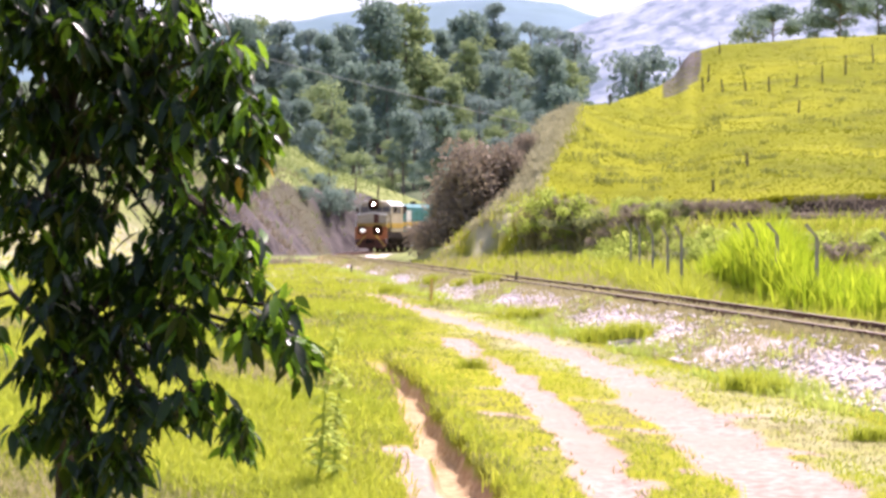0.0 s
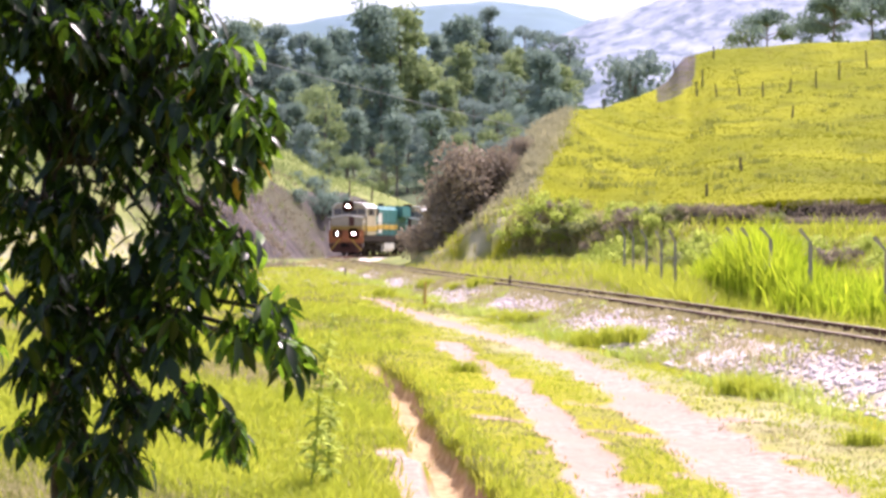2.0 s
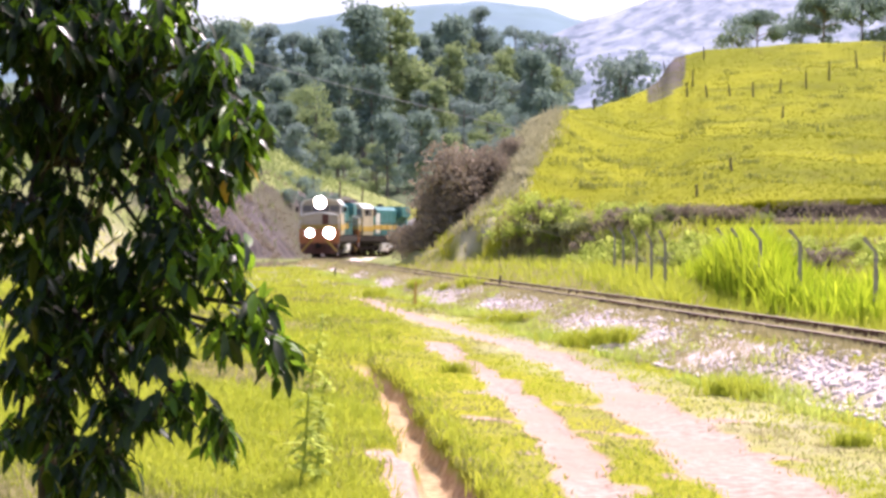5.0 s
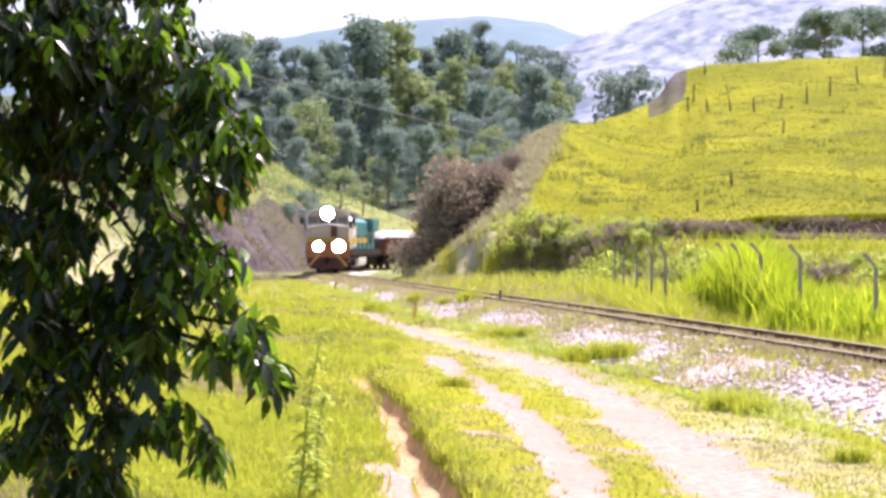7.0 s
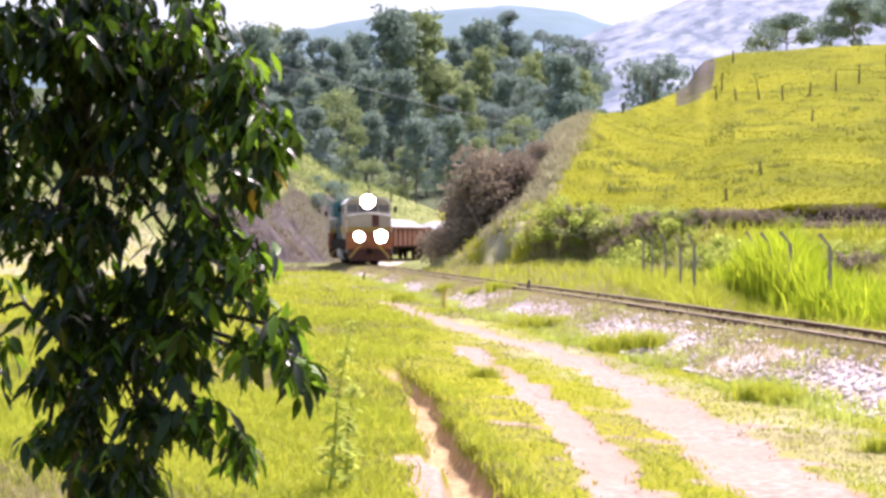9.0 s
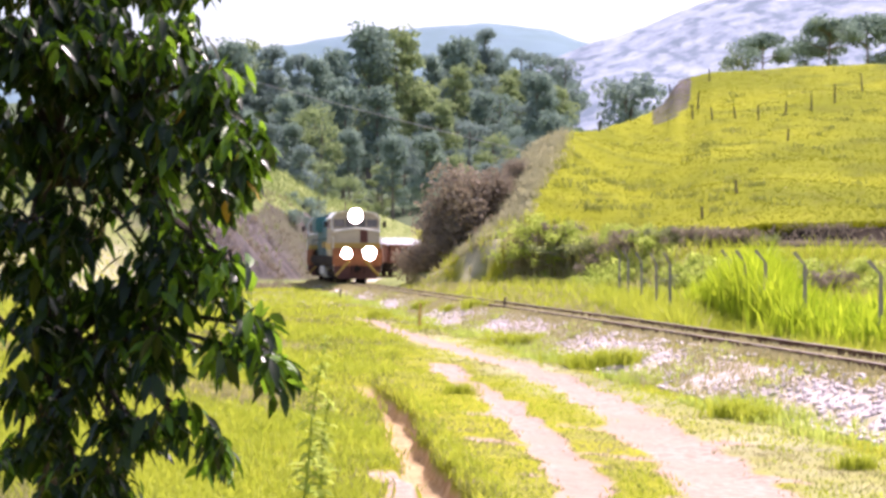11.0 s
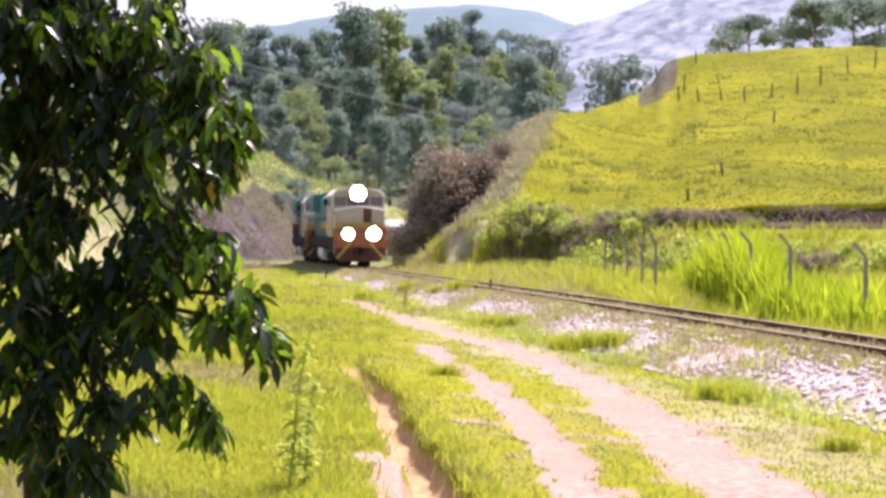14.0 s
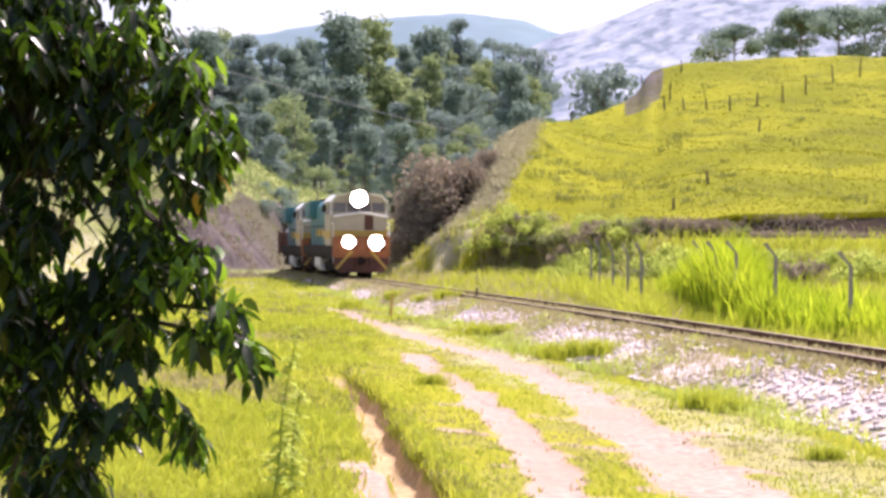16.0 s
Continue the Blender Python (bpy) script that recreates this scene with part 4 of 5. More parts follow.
    stuff("bank_grass", v, f, BANKGRASS, "dull green grass on the west bank", "grass")
    u = rng.uniform(-0.24, -0.06, 7000)
    y = rng.uniform(98, 142, 7000)
    X = u * y
    keep = (track_gap(X, y) < -3.4) & (wobble(X, y, 0.5, 0.9) + rng.normal(0, 0.4, 7000) > 0)
    v, f = blades(rng, X[keep], y[keep], ground(X[keep], y[keep]), 4, rng.uniform(0.2, 0.55, keep.sum()), np.full(keep.sum(), 0.07), 1.2)
    stuff("bank_scrub", v, f, BROWN, "withered brown scrub on the west bank", "scrub")


build_grass()


def build_cane():
    rng = np.random.default_rng(9)
    n = 3400
    u = 0.156 + np.abs(rng.normal(0.035, 0.060, n))
    y = np.interp(u, (0.14, 0.174, 0.1832, 0.1955, 0.2195, 0.2655, 0.3), (50, 48, 45, 42, 39, 34.5, 33)) + rng.uniform(0, 6.0, n) + np.interp(u, (0.195, 0.212), (1.2, -0.8))
    x = u * y
    keep = track_gap(x, y) > 3.2
    x, y = x[keep], y[keep]
    tall = 0.62 + 1.3 * np.exp(-((x / y - 0.189) / 0.019) ** 2) + rng.uniform(-0.3, 0.3, len(x)) + 0.4 * (rng.uniform(0, 1, len(x)) < 0.06)
    v, f = blades(rng, x, y, ground(x, y), 9, tall, rng.uniform(0.04, 0.085, len(x)), 0.48)
    stuff("cane_thicket", v, f, CANE, "tall bright green cane grass round the fence", "cane grass")


build_cane()


def leaf_cards(rng, centres, radii, n, size, squash=0.8, hollow=0.55):
    """n small leaf sprays spread over clumps: bent pairs of triangles at every angle."""
    which = rng.integers(0, len(centres), n)
    p = rng.normal(0, 1, (n, 3))
    p /= np.linalg.norm(p, axis=1)[:, None]
    r = radii[which] * rng.uniform(hollow, 1.08, n)
    c = centres[which] + p * r[:, None] * np.array([1, 1, squash])
    a = rng.normal(0, 1, (n, 3))
    a /= np.linalg.norm(a, axis=1)[:, None]
    b = np.cross(a, p + rng.normal(0, 0.6, (n, 3)))
    b /= np.linalg.norm(b, axis=1)[:, None] + 1e-6
    s = (size * rng.uniform(0.6, 1.4, n))[:, None]
    P = np.stack([c - a * s, c - b * s * 0.55, c + a * s, c + b * s * 0.55], 1)
    P[:, 0] -= np.array([0, 0, 0.25]) * s
    P[:, 2] -= np.array([0, 0, 0.25]) * s
    base = (np.arange(n) * 4)[:, None]
    tri = np.concatenate([base + np.array([[0, 1, 3]]), base + np.array([[1, 2, 3]])])
    return P.reshape(-1, 3).tolist(), tri.tolist()


def far_tree(seed, kind, material, label, tall):
    """A tree of the wooded slope: trunk with limbs under a crown of clumps."""
    rng = np.random.default_rng(seed)
    t = tagged(new("tree"), label, "tree", "trees of the wooded slope")
    clumps, radii = [], []
    if kind == "gum":
        for _ in range(30):
            h = rng.uniform(0.36, 0.96)
            w = 0.235 * tall * (1.10 - h) ** 0.75 + 0.02 * tall
            a = rng.uniform(0, 6.3)
            clumps.append((math.cos(a) * w * rng.uniform(0.2, 1), math.sin(a) * w * rng.uniform(0.2, 1), h * tall))
            radii.append(tall * rng.uniform(0.06, 0.12))
    elif kind == "round":
        for _ in range(28):
            h = rng.uniform(0.15, 0.9)
            w = 0.30 * tall * math.sin(math.pi * (h * 0.9 + 0.08)) ** 0.7
            a = rng.uniform(0, 6.3)
            clumps.append((math.cos(a) * w * rng.uniform(0.3, 1), math.sin(a) * w * rng.uniform(0.3, 1), h * tall))
            radii.append(tall * rng.uniform(0.07, 0.13))
    else:
        for _ in range(30):
            a, q = rng.uniform(0, 6.3), rng.uniform(0.1, 1)
            clumps.append((math.cos(a) * q * 0.42 * tall, math.sin(a) * q * 0.42 * tall, tall * (0.90 - 0.22 * q * q + rng.uniform(-0.05, 0.05))))
            radii.append(tall * rng.uniform(0.08, 0.13))
    clumps, radii = np.array(clumps), np.array(radii)
    bm = bmesh.new()
    lean = rng.uniform(-0.04, 0.04, 2) * tall
    top = (lean[0], lean[1], tall * 0.86)
    tube(bm, [(0, 0, -0.6), (lean[0] * 0.4, lean[1] * 0.4, tall * 0.42), top], tall * 0.018, tall * 0.006, 7)
    for c in clumps[:9]:
        h = min(c[2] - tall * 0.1, tall * 0.8)
        tube(bm, [(lean[0] * h / tall, lean[1] * h / tall, h), (c[0] * 0.6, c[1] * 0.6, (h + c[2]) / 2), tuple(c)], tall * 0.007, tall * 0.003, 5)
    part("trunk", bm, BARK, t)
    v, f = leaf_cards(rng, clumps, radii, 3800 if kind == "umbrella" else 3000, tall * 0.017, 0.62, 0.5)
    link("crown", v, f, material, t)
    return t


def build_forest():
    rnd = random.Random(21)
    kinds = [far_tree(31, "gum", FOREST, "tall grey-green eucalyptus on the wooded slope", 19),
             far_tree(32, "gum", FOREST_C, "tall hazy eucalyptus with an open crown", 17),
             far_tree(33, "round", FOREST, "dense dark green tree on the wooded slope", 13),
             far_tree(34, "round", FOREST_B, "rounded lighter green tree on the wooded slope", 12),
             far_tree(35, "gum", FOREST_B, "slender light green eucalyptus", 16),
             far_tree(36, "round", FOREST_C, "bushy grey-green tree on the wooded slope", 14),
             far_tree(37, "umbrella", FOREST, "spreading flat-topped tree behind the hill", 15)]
    spots = []
    for row, (y, n) in enumerate(((238, 14), (256, 17), (278, 19), (302, 21), (328, 22), (356, 22), (384, 22), (408, 20))):
        for k in range(n):
            u = -0.175 + (k + rnd.uniform(0.1, 0.9)) / n * 0.266
            spots.append((u, y + rnd.uniform(-10, 10), rnd.choice((0, 1, 2, 3, 4, 5)), rnd.uniform(0.8, 1.15) * (0.85, 0.85, 1, 1, 0.95, 0.85, 0.68, 0.55)[row] * (1.0 if u < -0.01 or row < 4 else 1.3)))
    for u, y, k, size in spots:
        x = u * y
        if abs(float(track_gap(np.array([x]), np.array([y]))[0])) < 7 or (u > 0.07 and y < 300) or u > 0.080:
            continue
        place_tree(kinds[k], pose(x, y, height(x, y), 0, 0, rnd.uniform(0, 360)) @ Matrix.Scale(size, 4))
    # those that stand out on the skyline, by the tangent of their tops
    for u, y, top, k in ((-0.045, 300, 0.139, 0), (-0.027, 305, 0.141, 4), (-0.038, 320, 0.126, 4), (0.025, 400, 0.137, 1), (0.006, 395, 0.127, 5), (0.046, 400, 0.129, 5), (0.074, 392, 0.122, 2), (0.062, 398, 0.126, 5), (0.054, 396, 0.123, 2), (0.070, 394, 0.115, 5), (0.035, 398, 0.128, 2), (0.015, 396, 0.126, 3), 
                         (-0.074, 262, 0.093, 3), (-0.105, 330, 0.127, 1), (-0.128, 320, 0.129, 0), (-0.088, 350, 0.122, 1), (-0.116, 345, 0.131, 4), (-0.145, 330, 0.126, 1), (-0.065, 345, 0.124, 0),
                         (0.110, 230, 0.1175, 5), (0.1165, 232, 0.113, 2), (0.113, 233, 0.104, 2),
                         (0.193, 204, 0.1355, 6), (0.180, 206, 0.124, 3), (0.221, 208, 0.131, 6), (0.232, 204, 0.146, 6), (0.258, 206, 0.148, 6), (0.272, 208, 0.152, 5), (0.290, 205, 0.150, 6)):
        x = u * y
        z = height(x, y) - (2.0 if y < 200 else 0.3)
        place_tree(kinds[k], pose(x, y, z, 0, 0, rnd.uniform(0, 360)) @ Matrix.Scale((EYE + top * y - z) / SIZES[k], 4))


SIZES = (19, 17, 13, 12, 16, 14, 15)


PLACED = set()


def place_tree(tree, m):
    if tree.name not in PLACED:
        PLACED.add(tree.name)
        tree.matrix_basis = m
        return tree
    ob = copy_thing(tree, Matrix.LocRotScale(m.translation, m.to_quaternion(), None))
    ob.scale = m.to_scale()
    return ob


build_forest()


def build_bushes():
    def bush(seed, material, label, name="bush", w=1.6, h=1.5, n=1500, size=0.09, twig=26, group="bushes under the hill"):
        rng = np.random.default_rng(seed)
        b = tagged(new(name), label, "bush", group)
        c = np.stack([rng.normal(0, w * 0.42, 18), rng.normal(0, w * 0.42, 18), rng.uniform(0.2, 0.85, 18) * h], 1)
        r = rng.uniform(0.18, 0.34, 18) * h
        bm = bmesh.new()
        for k in range(twig):
            e = c[k % 18] + rng.normal(0, 0.2, 3) * h * 0.5
            e[2] = max(e[2], 0.2)
            tube(bm, [(rng.normal(0, 0.1), rng.normal(0, 0.1), -0.2), tuple(e * np.array([0.5, 0.5, 0.6])), tuple(e)], 0.022 * h, 0.006 * h, 5)
        part("stem", bm, BARK, b)
        v, f = leaf_cards(rng, c, r, n, size, 0.9, 0.4)
        v = [(x, y, max(z, -0.1)) for x, y, z in v]
        link("foliage", v, f, material, b)
        return b

    rnd = random.Random(4)
    # the withered bush at the mouth of the cutting
    big = bush(51, BROWN, "large withered brown bush hanging over the cutting", "withered_bush", 3.2, 5.2, 5200, 0.16, 90, "withered bushes at the cutting")
    big.matrix_basis = pose(1.7, 100, height(1.7, 100) - 0.3)
    for x, y, s in ((-0.2, 99, 0.66), (3.3, 101, 0.6), (0.3, 103, 0.85), (4.6, 104, 0.38), (3.4, 106, 0.42), (4.4, 108, 0.40), (5.0, 109.5, 0.34), (5.6, 111, 0.26), (2.6, 104, 0.6)):
        o = copy_thing(big, pose(x, y, height(x, y) - 0.3, 0, 0, rnd.uniform(0, 360)))
        o.scale = (s, s, s)
    green = bush(52, BUSHLEAF, "green leafy bush below the pasture lip")
    grey = bush(53, SCRUB, "grey-green scrub below the pasture lip", "scrub", 1.8, 1.4, 1500, 0.09)
    dry = bush(54, BROWN, "dry brown scrub below the pasture lip", "dry_scrub", 1.6, 1.3, 1300, 0.08)
    first = set()
    for k in range(62):
        u = 0.052 + 0.23 * (k + rnd.uniform(0, 1)) / 62
        y0 = float(hill_span(np.array([u]), np.array([1.0]))[1][0])
        y1 = float(hill_span(np.array([u]), np.array([1.0]))[2][0])
        y = y0 + (y1 - y0) * rnd.uniform(0.0, 0.10 if u < 0.14 else 0.04)
        if u > 0.17 and rnd.random() < 0.55:
            continue
        src = rnd.choice((green, green, green, grey, dry) if u < 0.16 else (dry, green, green))
        s = rnd.uniform(0.5, 1.1) * (1.0 if u < 0.12 else 0.85)
        m = pose(u * y, y, height(u * y, y) - 0.1, 0, 0, rnd.uniform(0, 360))
        if src.name not in first:
            first.add(src.name)
            src.matrix_basis = m
            o = src
        else:
            o = copy_thing(src, m)
        o.scale = (s, s, s)
    for k in range(34):
        u = 0.105 + 0.17 * (k + rnd.uniform(0, 1)) / 34
        if u > 0.205 or (u > 0.19 and rnd.random() < 0.4):
            continue
        y0, y1 = (float(v[0]) for v in hill_span(np.array([u]), np.array([1.0]))[1:])
        y = y0 + (y1 - y0) * rnd.uniform(0.080, 0.097)
        s = rnd.uniform(0.28, 0.55) * (1.25 if u < 0.19 else 0.8)
        o = copy_thing(rnd.choice((dry, grey, dry)), pose(u * y, y, height(u * y, y) - 0.05, 0, 0, rnd.uniform(0, 360)))
        o.scale = (s, s, s)
    # dark shrubs on the west bank
    shrub = bush(55, FOREST, "dark shrub on the brow of the west bank", "shrub", 1.6, 2.6, 1500, 0.13, 26, "shrubs on the west bank")
    for k, (x, y, s) in enumerate(((-10.9, 142, 0.9), (-11.8, 147, 0.8), (-9.9, 145, 0.9), (-20, 134, 0.5), (-17.0, 136, 0.35), (-14.0, 152, 0.4), (-12.6, 139, 0.5))):
        m = pose(x, y, height(x, y) - 0.2, 0, 0, k * 70)
        o = shrub if k == 0 else copy_thing(shrub, m)
        o.matrix_basis = m
        o.scale = (s, s, s)
    # tufts by the cart track
    rng = np.random.default_rng(77)
    one = tagged(new("grass_tuft"), "thick tuft of yellow-green grass by the cart track", "grass tuft", "tufts by the cart track")
    z = np.zeros(40)
    v, f = blades(rng, rng.normal(0, 0.16, 40), rng.normal(0, 0.16, 40), z, 9, np.full(40, 0.34), np.full(40, 0.016), 1.0)
    link("foliage", v, f, GRASS, one)
    for k, (px, py, s) in enumerate(((0.32, 26.3, 0.75), (2.75, 33.0, 1.2), (3.2, 32.4, 1.4), (3.6, 31.6, 1.2), (4.05, 23.0, 1.15), (4.3, 22.5, 0.9), (1.55, 41.0, 1.3), (2.1, 39.5, 1.2), (-0.75, 60, 1.3), (-2.2, 57, 1.5), (1.0, 53, 1.3), (4.4, 17.5, 0.7), (0.25, 55.0, 1.0))):
        m = pose(px, py, height(px, py), 0, 0, k * 50)
        o = one if k == 0 else copy_thing(one, m)
        o.matrix_basis = m
        o.scale = (s, s, s)


build_bushes()


# ---- the near tree ----
def leaf_shape(rng=None):
    """A long drooping leaf, folded at its midrib, along +x, 1 long."""
    v, f = [], []
    for i, (t, w) in enumerate(((0, 0.012), (0.10, 0.07), (0.32, 0.165), (0.60, 0.145), (0.85, 0.065), (1.0, 0.0))):
        z = -0.16 * t * t
        v += [(t, -w, z + w * 0.35), (t, 0, z), (t, w, z + w * 0.35)]
        if i:
            for j in (0, 1):
                f.append((i * 3 - 3 + j, i * 3 + j, i * 3 + 1 + j, i * 3 - 2 + j))
    return np.array(v), f


# clumps of the crown: x, y, z and half sizes across and up
CLUMPS_HIGH = ((-1.29, 5.70, 2.25, 0.39, 0.18), (-0.89, 5.50, 2.26, 0.10, 0.11), (-0.73, 5.40, 2.12, 0.07, 0.09), (-0.63, 5.30, 1.90, 0.07, 0.11),
               (-0.82, 5.40, 1.97, 0.11, 0.11), (-1.06, 5.60, 1.93, 0.21, 0.19), (-1.44, 5.80, 1.96, 0.11, 0.10), (-1.44, 5.80, 1.58, 0.14, 0.18),
               (-0.91, 5.50, 1.72, 0.09, 0.11), (-0.71, 5.35, 1.77, 0.06, 0.08), (-0.70, 5.30, 1.44, 0.07, 0.08), (-0.58, 5.25, 1.30, 0.05, 0.08))
CLUMPS_LOW = ((-0.84, 5.40, 1.40, 0.09, 0.07), (-0.66, 5.30, 1.23, 0.08, 0.05), (-0.52, 5.20, 1.16, 0.04, 0.06), (-1.02, 5.50, 1.43, 0.11, 0.09),
              (-1.35, 5.70, 1.31, 0.16, 0.16), (-1.19, 5.60, 1.12, 0.11, 0.11), (-0.91, 5.40, 1.14, 0.07, 0.07), (-0.85, 5.35, 1.02, 0.08, 0.05),
              (-0.71, 5.30, 0.93, 0.03, 0.08), (-0.97, 5.40, 0.96, 0.07, 0.06), (-1.31, 5.60, 0.97, 0.10, 0.10), (-1.41, 5.70, 1.12, 0.08, 0.10),
              (-1.08, 5.40, 0.85, 0.06, 0.06), (-1.23, 5.50, 0.81, 0.07, 0.07), (-1.77, 6.00, 1.89, 0.25, 0.41), (-1.79, 6.00, 1.26, 0.18, 0.27),
              (-1.28, 5.90, 2.55, 0.52, 0.12), (-0.80, 5.40, 1.60, 0.04, 0.05))
CLUMPS_FILL = ((-1.02, 5.50, 1.26, 0.11, 0.05), (-1.13, 5.50, 1.20, 0.08, 0.05), (-0.88, 5.40, 1.27, 0.06, 0.04), (-1.08, 5.45, 1.00, 0.07, 0.06), (-1.42, 5.60, 0.89, 0.05, 0.05), (-1.19, 5.50, 0.74, 0.08, 0.04), (-1.05, 5.40, 0.77, 0.04, 0.04), (-1.42, 5.60, 2.28, 0.20, 0.10), (-1.20, 5.55, 2.24, 0.15, 0.10), (-1.38, 5.60, 1.66, 0.12, 0.07), (-1.20, 5.60, 1.60, 0.09, 0.06), (-1.20, 5.70, 1.72, 0.14, 0.08), (-1.16, 5.80, 2.14, 0.24, 0.16),
               (-1.42, 5.80, 1.45, 0.10, 0.08), (-0.66, 5.30, 1.51, 0.05, 0.05), (-0.97, 5.50, 1.55, 0.09, 0.08), (-1.31, 5.70, 1.49, 0.11, 0.07), (-0.84, 5.40, 1.54, 0.05, 0.06), (-1.14, 5.60, 1.39, 0.09, 0.07))
# the dome of the crown over the eye line, unseen; added to shade the leaves
CLUMPS_DOME = ((-1.9, 6.3, 3.30, 0.65, 0.35), (-1.15, 6.4, 3.25, 0.5, 0.32), (-1.5, 5.6, 3.40, 0.6, 0.35), (-0.85, 6.5, 3.45, 0.32, 0.3), (-2.5, 5.9, 3.10, 0.55, 0.4), (-1.7, 6.6, 3.95, 0.6, 0.4))


def build_tree():
    rng = np.random.default_rng(12)
    t = tagged(new("tree"), "dark broad-leaved tree with drooping glossy leaves beside the path", "tree")
    root = Vector((-1.40, 6.1, height(-1.40, 6.1) - 0.1))
    fork = Vector((-1.43, 6.0, 1.15))
    crown = Vector((-1.40, 5.95, 2.5))
    bm = bmesh.new()
    tube(bm, [root, Vector((-1.41, 6.05, 0.5)), fork, Vector((-1.42, 6.0, 1.8)), crown], 0.055, 0.025, 10)
    part("trunk", bm, DARKBARK, t, "dark brown bark trunk")
    shape, quads = leaf_shape()
    me = bpy.data.meshes.new("leaf")
    me.from_pydata(shape.tolist(), [], quads)
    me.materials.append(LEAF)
    me.polygons.foreach_set("use_smooth", [True] * len(me.polygons))
    old = me.copy()
    old.materials.clear()
    old.materials.append(YELLOW_LEAF)
    bough = new("bough")
    bough.parent = t
    bough["label"] = "low leafy bough swaying in the wind"
    mass = {(t, 0): ([], []), (bough, 0): ([], []), (t, 1): ([], []), (bough, 1): ([], [])}
    picked = 0
    for c in CLUMPS_HIGH + CLUMPS_LOW + CLUMPS_FILL + CLUMPS_DOME:
        x, y, z, rx, rz = c
        owner = bough if z < 1.45 and x > -0.97 else t
        start = fork if z < 1.5 else Vector((-1.42, 6.0, 1.8))
        mid = (start + Vector((x, y, z))) / 2 + Vector((0, 0, 0.12))
        bm = bmesh.new()
        tube(bm, [start, mid, Vector((x, y, z))], 0.015, 0.007, 6)
        spots = []
        for k in range(int((10 + 760 * rx * rz) * (0.8 if z > 2.7 else 1.75 if z > 1.72 else 1.0))):
            p = rng.normal(0, 1, 3)
            p /= np.linalg.norm(p)
            p *= rng.uniform(0.25, 1.0) ** 0.5
            e = Vector((x + p[0] * rx, y + p[1] * (0.22 if z < 2.7 else rx), z + p[2] * rz))
            spots.append(e)
            if k % 4 == 0:
                tube(bm, [Vector((x, y, z)).lerp(e, 0.15), Vector((x, y, z)).lerp(e, 0.6) + Vector((0, 0, 0.03)), e], 0.006, 0.002, 4)
        part("limb", bm, DARKBARK, owner)
        for e in spots:
            a0 = rng.uniform(0, 6.3)
            for k in range(rng.integers(4, 7)):
                a = a0 + k * 1.2 + rng.normal(0, 0.3)
                d = Vector((math.cos(a), math.sin(a), -rng.uniform(0.3, 1.9))).normalized()
                q = Matrix.Rotation(rng.uniform(-0.8, 0.8), 3, d) @ d.to_track_quat("X", "Z").to_matrix()
                m = Matrix.Translation(e + Vector(rng.normal(0, 0.02, 3))) @ q.to_4x4() @ Matrix.Scale(rng.uniform(0.062, 0.122), 4)
                if picked < 300 and y < 5.45 and rng.uniform() < 0.3:
                    o = new("leaf", old if picked % 37 == 5 else me)
                    o.parent = owner
                    o.matrix_basis = m
                    picked += 1
                else:
                    mm = np.array(m)
                    # sun-coloured leaves grow more frequent towards the crown's east edge
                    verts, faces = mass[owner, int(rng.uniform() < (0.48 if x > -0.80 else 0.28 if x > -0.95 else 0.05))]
                    faces += [tuple(i + len(verts) for i in qd) for qd in quads]
                    verts += (shape @ mm[:3, :3].T + mm[:3, 3]).tolist()
    for (owner, sunlit), (verts, faces) in mass.items():
        tagged(link("foliage", verts, faces, LIME if sunlit else LEAF, owner, smooth=True), "bright leaves at the crown's edge, sunlight put into their colour" if sunlit else "dense dark green leaves", kind="stuff")
    return bough, fork


BOUGH, FORK = build_tree()


